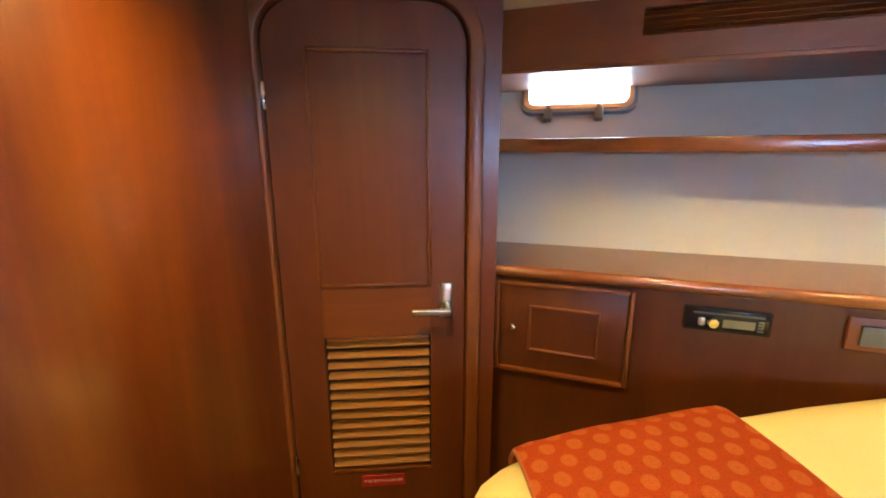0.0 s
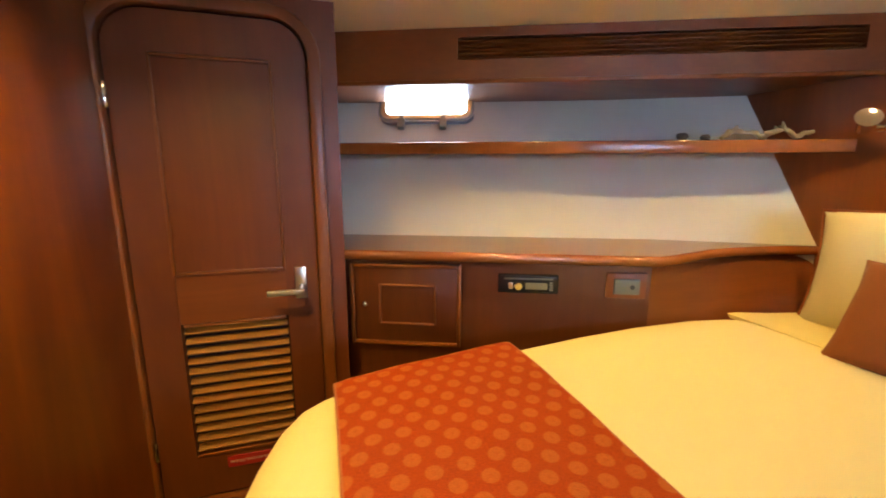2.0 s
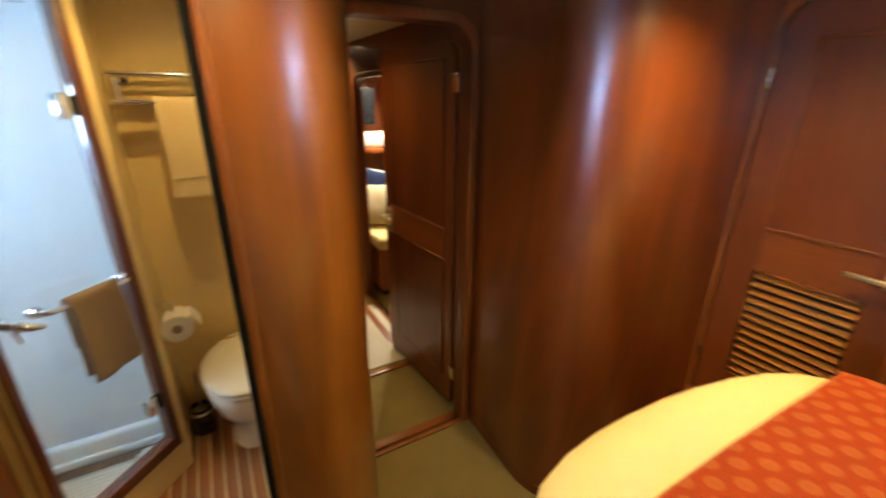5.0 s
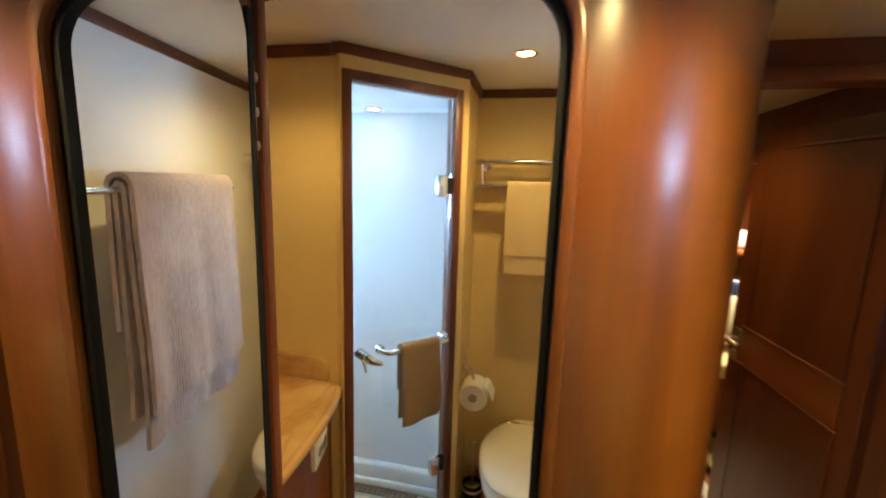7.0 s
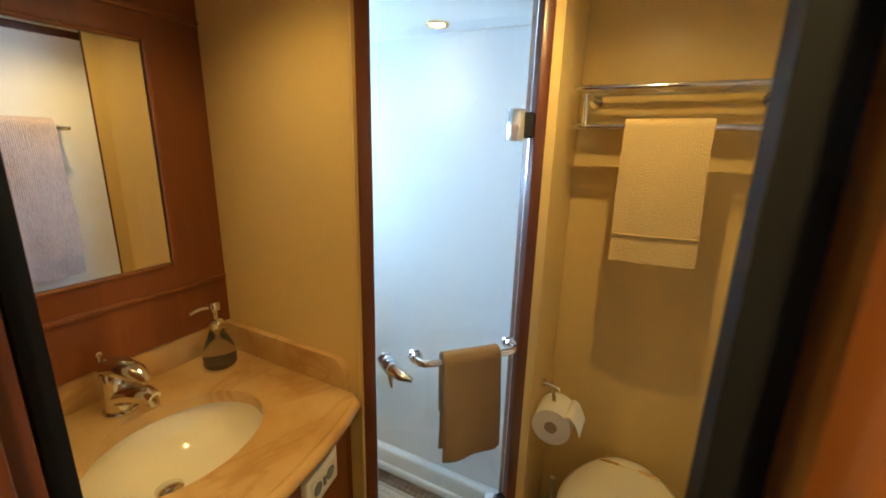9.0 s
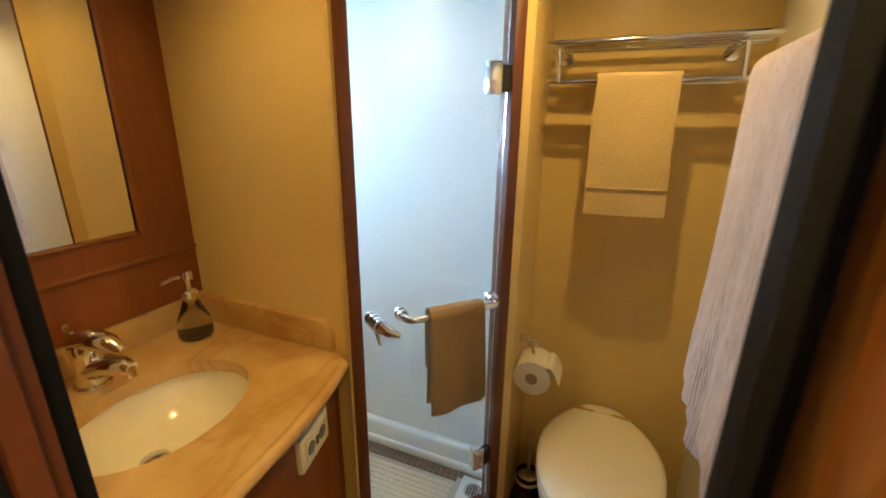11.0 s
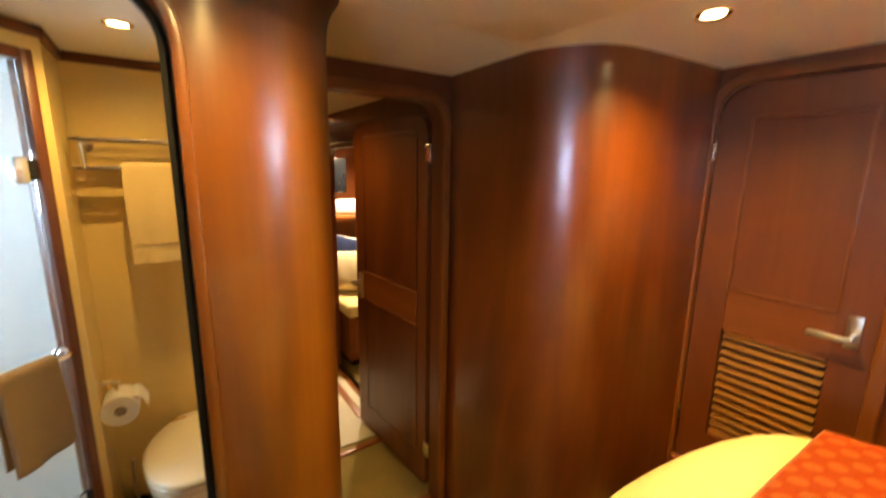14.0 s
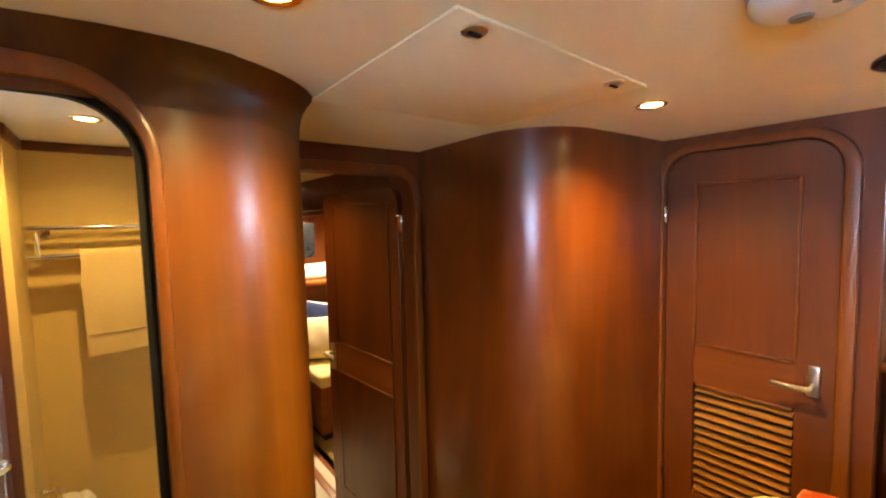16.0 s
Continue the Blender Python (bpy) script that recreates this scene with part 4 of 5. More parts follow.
PM, PW, PH = portlight()
pin = PM @ Vector((0, -1, -0.15))
window_light("port_daylight", PM @ Vector((0, 0.035, 0)), pin, 2 * PW - 0.03, 2 * PH - 0.02, 20, (0.50, 0.70, 1.0))
thing("backdrop", plate(rounded(-1.2, 1.2, -0.8, 0.8, (0.1,) * 4), 0.6, 0.61, PM), sky_glow_m, "hazy bright sky outside the portlight", "sky", "structure", smooth=None)

# second portlight, behind the walker
w2 = base("window_2", "portlight in the cabin side", "window", kind="structure")
m2 = Matrix.Translation((0, -1.45, 0))
part("frame", plate_ring(rounded(SX0 + 0.01, SX1 - 0.01, SZ0 + 0.01, SZ1 - 0.01, (0.045,) * 4), rounded(SX0 - 0.02, SX1 + 0.02, SZ0 - 0.02, SZ1 + 0.02, (0.06,) * 4), 0.014, -0.05, m2), satin, w2)
p2 = part("pane", plate(rounded(SX0 + 0.005, SX1 - 0.005, SZ0 + 0.005, SZ1 - 0.005, (0.045,) * 4), -0.02, -0.026, m2), glass_m, w2)
p2.visible_shadow = False
window_light("side_daylight", ((SX0 + SX1) / 2, -1.49, (SZ0 + SZ1) / 2), ((SX0 + SX1) / 2, 0, 1.2), SX1 - SX0 - 0.03, SZ1 - SZ0 - 0.03, 8, (0.34, 0.55, 1.0))
thing("backdrop", box(-0.6, 2.4, -2.12, -2.11, 0.6, 2.6), sky_glow_m, "hazy bright sky outside the cabin side", "sky", "structure", smooth=None)


# ---- bed ----
BT = 0.960
FOOT = [(0.90, -0.280), (0.50, -0.250), (0.25, -0.234), (0.17, -0.230), (0.12, -0.226), (0.07, -0.214), (0.035, -0.190), (0.004, -0.145), (-0.015, -0.08), (-0.024, 0.0), (-0.026, 0.10), (-0.020, 0.20), (-0.008, 0.30), (0.013, 0.40),
        (0.043, 0.490), (0.080, 0.552), (0.122, 0.585), (0.165, 0.605), (0.25, 0.620), (0.40, 0.646), (0.575, 0.674), (0.80, 0.702), (1.0, 0.716), (1.20, 0.710), (1.315, 0.686), (1.42, 0.640), (1.52, 0.606), (1.74, 0.575), (1.74, -0.345)]


def bed_outline(inset=0.0):
    """The berth's outline, narrow at the foot, drawn in by inset."""
    pts, n = [], len(FOOT)
    for i, (x, y) in enumerate(FOOT):
        (x0, y0), (x1, y1) = FOOT[i - 1], FOOT[(i + 1) % n]
        a, b = Vector((x - x0, y - y0)).normalized(), Vector((x1 - x, y1 - y)).normalized()
        d = (a + b).normalized()
        k = inset / max(0.35, math.sqrt(max(0.01, (1 + a.dot(b)) / 2)))
        pts.append((x + d.y * k, y - d.x * k))
    return pts


def bed():
    b = base("bed", "made double berth with a cream bedspread", "bed")
    part("base", loft([(bed_outline(0.05), 0.0), (bed_outline(0.05), 0.52)]), wood_x, b, "cherry bed base")
    lv = [(bed_outline(-0.02), 0.40), (bed_outline(-0.015), 0.60), (bed_outline(-0.004), 0.78), (bed_outline(0.0), 0.86), (bed_outline(0.004), 0.905),
          (bed_outline(0.014), 0.932), (bed_outline(0.040), 0.948), (bed_outline(0.065), 0.956), (bed_outline(0.10), BT), (bed_outline(0.15), BT + 0.002)]
    part("bedspread", loft(lv), sheet, b, "cream quilted bedspread tucked over the mattress", smooth=60)
    return b


bed()


def throw():
    """The runner lies across the bed at its foot end."""
    def side_far(x):
        return smooth_table([(0.128, 0.572), (0.168, 0.598), (0.25, 0.618), (0.40, 0.644), (0.60, 0.676)], x)
    x0, x1 = 0.150, 0.574
    def fn(u, v):
        x = lerp(x0, x1, u)
        yf, yn = side_far(x), -0.232
        L = (yf - yn)
        drop = 0.34
        s = v * (L + 2 * drop)
        r = 0.034
        z_top = BT + 0.010
        if s < drop:
            y, z = yn - 0.012, z_top - r - (drop - s)
        elif s > drop + L:
            y, z = yf + 0.012, z_top - r - (s - drop - L)
        else:
            k = s - drop
            y = yn - 0.012 + k * (L + 0.024) / L
            e = min(k, L - k)
            z = z_top - (0.008 * (1 - min(e / 0.12, 1.0)) ** 2)
            if e < r:
                a = (1 - e / r)
                z = z_top - 0.008 - (r - 0.008) * (1 - math.sqrt(max(0.0, 1 - a * a)))
        z += 0.0012 * math.sin(x * 31 + s * 9) + 0.0008 * math.sin(s * 37)
        return Vector((x + 0.004 * math.sin(s * 7), y, z))
    bm = grid(14, 120, fn)
    uv = bm.loops.layers.uv.active
    bm.verts.index_update()
    for f in bm.faces:
        for lp in f.loops:
            i, j = divmod(lp.vert.index, 121)
            lp[uv].uv = (i / 14 * (x1 - x0), j / 120 * 1.53)
    bmesh.ops.recalc_face_normals(bm, faces=bm.faces[:])
    bmesh.ops.solidify(bm, geom=bm.faces[:], thickness=-0.004)
    t = base("bed_runner", "rust-red bed runner woven with pale medallions across the bed", "bed runner")
    part("cloth", bm, runner_m, t, smooth=70)
    hem = [fn(0.0, v / 80) + Vector((-0.001, 0, 0.001)) for v in range(81)]
    part("hem", tube(hem, 0.0035, 8), piping_m, t)
    part("border_seam", tube([fn(0.085, v / 80) + Vector((0, 0, 0.0005)) for v in range(81)], 0.0022, 6), piping_m, t)
    hem = [fn(1.0, v / 80) + Vector((0.001, 0, 0.001)) for v in range(81)]
    part("hem", tube(hem, 0.0035, 8), piping_m, t)
    return t


throw()


def pillow_mesh(w, h, t, n=16, sharp=1.0):
    bm = bmesh.new()
    def pt(u, v, s):
        a, b = 2 * u - 1, 2 * v - 1
        k = max(0.0, (1 - abs(a) ** 2.6) * (1 - abs(b) ** 2.6))
        pinch = 1 - 0.07 * sharp * (1 - abs(b) ** 2) * abs(a) ** 3
        pinch2 = 1 - 0.07 * sharp * (1 - abs(a) ** 2) * abs(b) ** 3
        wr = 0.006 * math.sin(9 * a + 4 * b) * k
        return Vector((a * w / 2 * pinch, s * (t / 2 * k ** 0.45 + wr * 0.5), b * h / 2 * pinch2))
    for s in (1, -1):
        vs = [[bm.verts.new(pt(i / n, j / n, s)) for j in range(n + 1)] for i in range(n + 1)]
        for i in range(n):
            for j in range(n):
                q = (vs[i][j], vs[i + 1][j], vs[i + 1][j + 1], vs[i][j + 1])
                bm.faces.new(q if s < 0 else q[::-1])
    bmesh.ops.remove_doubles(bm, verts=bm.verts[:], dist=1e-5)
    rim = []
    for k in range(4):
        for i in range(n):
            t2 = i / n
            u, v = ((t2, 0), (1, t2), (1 - t2, 1), (0, 1 - t2))[k]
            rim.append(pt(u, v, 0))
    return bm, rim


def pillow(name, label, material, w, h, t, m, pip):
    p = base(name, label, "pillow")
    p.matrix_world = m
    bm, rim = pillow_mesh(w, h, t)
    part("cover", bm, material, p, smooth=80)
    if pip:
        part("piping", tube(rim, 0.005, 8, True), piping_m, p, "rust piping")
    return p


pillow("bed_pillow", "large cream pillow with rust piping leaning on the bulkhead", pillow_c, 0.58, 0.36, 0.16, pose(1.535, 0.302, 1.135, 18, 6, 90), True)
pillow("cushion", "small rust-brown scatter cushion leaning on a cream pillow", rust, 0.36, 0.27, 0.12, pose(1.335, 0.215, 1.072, 30, 3, 88), False)
fold = base("top_sheet", "folded cream top sheet below the pillows", "sheet")
part("fold", loft([([(1.29, -0.30), (1.72, -0.33), (1.72, 0.560), (1.52, 0.590), (1.42, 0.616), (1.325, 0.652)], BT - 0.010), ([(1.283, -0.30), (1.72, -0.33), (1.72, 0.564), (1.52, 0.594), (1.42, 0.620), (1.318, 0.656)], BT + 0.004), ([(1.298, -0.29), (1.72, -0.32), (1.72, 0.550), (1.52, 0.580), (1.42, 0.606), (1.332, 0.640)], BT + 0.011)]), sheet, fold)


# ---- reading lamp on the bulkhead ----
def reading_lamp():
    r = base("reading_lamp", "chrome swivel reading lamp on the bulkhead", "lamp")
    part("base", lathe([(0.030, 0), (0.030, 0.008), (0.020, 0.016), (0.0, 0.017)], pose(XB, 0.530, 1.535, 0, -90, 0), 24), chrome, r)
    part("arm", tube([(XB - 0.01, 0.530, 1.535), (XB - 0.05, 0.532, 1.530), (XB - 0.065, 0.545, 1.520), (XB - 0.06, 0.570, 1.52)], 0.006, 12), chrome, r)
    part("knuckle", tube([(XB - 0.065, 0.530, 1.512), (XB - 0.065, 0.570, 1.512)], 0.013, 14), chrome, r)
    head = part("shade", lathe([(0.014, -0.03), (0.020, -0.025), (0.024, 0.0), (0.030, 0.028), (0.031, 0.032), (0.027, 0.030)], pose(XB - 0.075, 0.598, 1.527, 62, 0, -55), 24), chrome, r)
    part("lens", lathe([(0.026, 0.027), (0.026, 0.029), (0.0, 0.030)], pose(XB - 0.075, 0.598, 1.527, 62, 0, -55), 20), grey_lcd, head)
    part("switch", tube([(XB - 0.02, 0.505, 1.552), (XB - 0.02, 0.485, 1.560)], 0.005, 10), chrome, r)
    return r


reading_lamp()


# ---- driftwood twigs on the shelf ----
def twigs():
    rnd = random.Random(4)
    o = base("driftwood", "pale knobbly driftwood twigs lying on the shelf", "ornament")
    pts, rad = [], []
    for k in range(26):
        t = k / 25
        pts.append((lerp(1.46, 1.72, t), lerp(0.865, 0.745, t) + 0.012 * math.sin(9 * t), 1.500 + 0.022 * abs(math.sin(7.5 * t)) + rnd.uniform(-0.004, 0.004)))
        rad.append(0.004 + 0.007 * abs(math.sin(8.5 * t + 0.6)) * rnd.uniform(0.6, 1.1))
    part("main_twig", tube(pts, 0.01, 9, radii=rad), bone, o)
    for k in range(9):
        c = Vector(pts[2 + k * 2])
        d = Vector((rnd.uniform(-1, 1), rnd.uniform(-1, 1), rnd.uniform(0, 0.9))).normalized() * rnd.uniform(0.018, 0.038)
        part("knob_twig", tube([c, c + d * 0.5, c + d], 0.006, 7, radii=[0.009, 0.006, 0.003]), bone, o)
    return o


twigs()
for (x, y, r) in ((1.36, 0.93, 0.020), (1.43, 0.90, 0.016)):
    rnd = random.Random(int(x * 100))
    bm = bmesh.new()
    bmesh.ops.create_icosphere(bm, subdivisions=2, radius=r)
    for v in bm.verts:
        v.co *= rnd.uniform(0.85, 1.12)
        v.co.z *= 0.75
        v.co += Vector((x, y, 1.4905 + r * 0.72))
    thing("pebble", bm, beam, "dark rough pebble lying on the shelf", "ornament", group="pebbles on the shelf")


# ---- ceiling fittings ----
def downlight(p, name="downlight", rim=brass):
    d = base(name, "small round recessed downlight in the ceiling", "lamp", (p[0], p[1], p[2]), group="recessed downlights")
    part("rim", lathe([(0.024, -0.001), (0.034, -0.001), (0.036, -0.004), (0.033, -0.007), (0.024, -0.005), (0.024, -0.001)], None, 28, cap=False), rim, d)
    part("lens", lathe([(0.0, -0.0035), (0.0245, -0.0035), (0.0245, -0.0015), (0.0, -0.0015)], None, 24), bulb_m, d)
    return d


# fittings are also drawn for the added lamps out of view
for p in LAMPS:
    downlight(p)
for p in ((-1.12, -0.607), (-0.70, -1.20)):
    downlight((p[0], p[1], BATH_CEIL - 0.002))
downlight((-1.49, -1.22, 1.78))
downlight((-2.766, 0.30, CEIL))
downlight((-1.58, -0.02, CEIL))
downlight((-2.75, 0.85, CEIL))

# headliner hatch
hatch = base("ceiling_hatch", "square vinyl-covered ceiling hatch with two turn buttons", "hatch", (0, 0, 0))
HB = [(-0.060, -0.217), (-0.072, 0.302), (-0.520, 0.302), (-0.535, -0.217)]
part("panel", prism(HB[::-1], CEIL - 0.007, CEIL - 0.0005, 0.003, 2), vinyl, hatch)
for a, b in zip(HB, HB[1:] + HB[:1]):
    part("seam_cord", tube([(a[0], a[1], CEIL - 0.004), (b[0], b[1], CEIL - 0.0055)], 0.0026, 8), vinyl, hatch)
for p in ((-0.089, -0.160), (-0.097, 0.222)):
    bt = part("turn_button", lathe([(0.019, -0.0005), (0.019, -0.004), (0.014, -0.006), (0.0, -0.0065)][::-1], Matrix.Translation((p[0], p[1], CEIL - 0.006)), 20), satin, hatch, "metal turn button")
    # dark strip on the button, coloured as the shade of its slot
    part("slot", box(p[0] - 0.004, p[0] + 0.004, p[1] - 0.012, p[1] + 0.012, CEIL - 0.0155, CEIL - 0.012, 0.001, 1), recess_shade, bt)

# smoke alarm
alarm = base("smoke_alarm", "round white smoke alarm on the ceiling", "smoke alarm", (0.228, 0.068, CEIL))
part("body", lathe([(0.0, -0.042), (0.034, -0.042), (0.050, -0.038), (0.060, -0.028), (0.063, -0.012), (0.060, -0.0005)], None, 32), white_plastic, alarm)
part("grill", lathe([(0.0605, -0.020), (0.0625, -0.018), (0.0625, -0.014), (0.0605, -0.012)], None, 32), grey_plastic, alarm)
part("test_button", lathe([(0.0, -0.0455), (0.011, -0.045), (0.013, -0.041)], Matrix.Translation((-0.012, 0.008, 0)), 18), grey_plastic, alarm)
part("led", lathe([(0.0, -0.0445), (0.004, -0.044), (0.004, -0.041)], Matrix.Translation((0.022, -0.012, 0)), 12), grey_lcd, alarm)
# ceiling loudspeaker
spk = base("ceiling_speaker", "round black loudspeaker grille in the ceiling", "loudspeaker", (0.325, 0.560, CEIL))
part("rim", lathe([(0.088, -0.001), (0.100, -0.001), (0.100, -0.006), (0.092, -0.009), (0.087, -0.006), (0.088, -0.001)], None, 36, cap=False), black_plastic, spk)
part("grille", lathe([(0.0, -0.007), (0.088, -0.006), (0.088, -0.002), (0.0, -0.002)], None, 32), black_rubber, spk)

# floor thresholds in the corridor
for x, w in ((-1.045, 0.045), (-1.545, 0.035)):
    thing("threshold", box(x - w / 2, x + w / 2, -0.20, 0.34, 0.0005, 0.012, 0.004), wood_y, "varnished wooden threshold across the corridor carpet", "threshold", "structure")
thing("threshold", box(-2.60, -1.80, 0.300, 0.345, 0.0065, 0.014, 0.004), wood_x, "red-brown wooden sill of the guest cabin's doorway", "threshold", "structure")
bz = base("baseboard", "low cherry skirting round the bowed panel", "baseboard", kind="structure")
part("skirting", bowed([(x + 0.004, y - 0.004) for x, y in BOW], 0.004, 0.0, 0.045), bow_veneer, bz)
thing("door_stop", lathe([(0.012, 0), (0.012, 0.003), (0.007, 0.01), (0.008, 0.018), (0.0, 0.021)], pose(-0.362, 0.70, 0.33, 0, 90, 0), 16), chrome, "small chrome door catch on the bowed panel", "door catch")


# ---- corridor and the cabin beyond ----
thing("wall_corridor_left", box(-3.5, XC - 0.072, -0.2545, -0.215, 0, CEIL), wood_d, "dark cherry corridor wall", "wall", "structure", smooth=None)
thing("wall_corridor_end", box(-3.56, -3.5, -0.33, 2.1, 0, CEIL), wood_v, "cherry wall at the corridor's end", "wall", "structure", smooth=None)
GX0, GX1, GY = -2.54, -1.90, 0.42
def guest_wall():
    inner = rounded(GX0, GX1, 0.0, 1.62, (0.002, 0.002, 0.08, 0.08))
    return plate_ring(inner, square_ring(-3.5, XC - 0.072, -0.001, CEIL, inner), 0, 0.05, Matrix.Translation((0, GY, 0)))
thing("wall_guest", guest_wall(), wood_d, "dark cherry wall with the guest cabin's doorway", "wall", "structure", smooth=30)
fg = base("door_frame", "rounded cherry moulding round the guest cabin's doorway", "door frame", kind="structure")
moulding(rounded(GX0, GX1, 0.001, 1.62, (0.002, 0.002, 0.078, 0.078)), rounded(GX0 - 0.03, GX1 + 0.03, 0.0005, 1.65, (0.002, 0.002, 0.105, 0.105)), -0.014, 0.01, Matrix.Translation((0, GY, 0)), "moulding", fg)
thing("wall_guest_side", box(-1.62, -1.56, GY + 0.051, 2.1, 0, CEIL), wood_v, "cherry side wall of the guest cabin", "wall", "structure", smooth=None)
thing("wall_guest_back", box(-3.5, -1.56, 2.0, 2.06, 0, CEIL), wood_v, "cherry back wall of the guest cabin", "wall", "structure", smooth=None)
gb = base("guest_bed", "cherry berth with drawers and a cream bedspread in the guest cabin", "bed")
part("base", box(-3.49, -2.42, 0.50, 1.95, 0.06, 0.40, 0.006), wood_x, gb)
part("kick_board", box(-3.49, -2.46, 0.53, 1.95, 0.001, 0.059), recess_shade, gb)
part("bedspread", box(-3.49, -2.40, 0.49, 1.96, 0.40, 0.50, 0.03, 3), sheet, gb)
part("drawer_front", box(-2.422, -2.412, 0.55, 1.15, 0.12, 0.34, 0.004), wood_y, gb)
pillow("guest_pillow", "cream striped pillow propped on the guest berth", pillow_c, 0.42, 0.34, 0.15, pose(-2.72, 0.66, 0.68, -20, 0, 60), False)
pillow("guest_cushion", "white and navy cushion behind the guest pillow", white_cloth, 0.40, 0.34, 0.12, pose(-2.92, 0.70, 0.76, -15, 10, 62), False)
nv = pillow("navy_cushion", "navy cushion edge behind the guest pillow", navy, 0.34, 0.30, 0.10, pose(-2.84, 0.62, 0.80, -15, 14, 62), False)
thing("guest_shelf", box(-3.49, -2.95, 0.48, 1.90, 1.055, 1.095, 0.008), wood_top, "cherry shelf above the guest berth", "shelf")
thing("folded_linen", box(-3.25, -3.0, 0.55, 0.95, 1.0955, 1.215, 0.03, 3), white_cloth, "white folded linen on the guest cabin's shelf", "linen")
tv = base("television", "small black flat television on the guest cabin's wall", "television")
part("screen", box(-3.10, -3.07, 0.49, 0.76, 1.28, 1.57, 0.008, 2), black_plastic, tv)
part("bracket", box(-3.49, -3.10, 0.60, 0.68, 1.39, 1.45, 0.004), black_plastic, tv)
thing("guest_rug", box(-2.35, -1.60, -0.20, 0.40, 0.0008, 0.006, 0.002), cloth("pale_rug", (0.55, 0.50, 0.42), 0.1, 300, 0.8), "pale carpet runner on the corridor floor", "rug")


# ---- shower door ----
def shower_door():
    s = base("shower_door", "clear glass shower door in a cherry frame with chrome fittings", "shower door")
    for name, a, b, c, d in (("frame_side", 0.030, 0.060, 0.200, 1.797), ("frame_side", 0.424, 0.452, 0.200, 1.797), ("frame_top", 0.060, 0.424, 1.768, 1.797), ("frame_bottom", 0.060, 0.424, 0.200, 0.245)):
        part(name, box(a, b, -0.034, 0.020, c, d, 0.004, 2, MS), wood_d, s, "dark cherry frame")
    pane = part("pane", box(0.063, 0.422, -0.004, 0.004, 0.249, 1.766, 0.001, 1, MS), glass_m, s)
    pane.visible_shadow = False
    for z in (1.479, 0.432):
        h = part("hinge", box(0.084, 0.119, -0.014, 0.018, z - 0.036, z + 0.036, 0.005, 2, MS), chrome, s, "chrome glass hinge")
        part("hinge_block", box(0.059, 0.086, -0.012, 0.014, z - 0.028, z + 0.028, 0.003, 1, MS), black_plastic, h, "dark hinge block")
    u0, u1, zb, w = 0.330, 0.084, 0.948, 0.055
    pts = [(u0, 0.004, zb), (u0, 0.030, zb), (u0 - 0.003, 0.044, zb), (u0 - 0.012, 0.053, zb), (u0 - 0.026, w, zb), (0.5 * (u0 + u1), w, zb),
           (u1 + 0.026, w, zb), (u1 + 0.012, 0.053, zb), (u1 + 0.003, 0.044, zb), (u1, 0.030, zb), (u1, 0.004, zb)]
    rail = part("towel_bar", tube([MS @ Vector(p) for p in pts], 0.0085, 14), chrome, s, "chrome towel bar")
    for u in (u0, u1):
        for w0, w1, r in ((0.004, 0.011, 0.016), (0.0125, 0.017, 0.0125), (0.018, 0.024, 0.014)):
            part("boss", tube([MS @ Vector((u, w0, zb)), MS @ Vector((u, w1, zb))], r, 18), chrome, rail)
    uk, zk = 0.404, 0.952
    k = part("knob", tube([MS @ Vector((uk, 0.004, zk)), MS @ Vector((uk - 0.012, 0.056, zk - 0.005))], 0.013, 20), chrome, s, "ribbed chrome latch knob")
    for w in (0.012, 0.026, 0.040, 0.052):
        q = (w - 0.004) / 0.052
        c = Vector((uk - 0.012 * q, w, zk - 0.005 * q))
        part("rib", tube([MS @ (c - Vector((0, 0.004, 0))), MS @ (c + Vector((0, 0.004, 0)))], 0.0165, 20), chrome, k)
    part("thumb_turn", tube([MS @ Vector((uk - 0.012, 0.054, zk - 0.005)), MS @ Vector((uk - 0.026, 0.072, zk - 0.012)), MS @ Vector((uk - 0.048, 0.084, zk - 0.020))], 0.010, 14, radii=[0.014, 0.012, 0.005]), chrome, k)
    part("catch", tube([MS @ Vector((uk - 0.006, 0.030, zk - 0.010)), MS @ Vector((uk - 0.012, 0.040, zk - 0.058))], 0.005, 10, radii=[0.007, 0.003]), chrome, k)
    return s


shower_door()


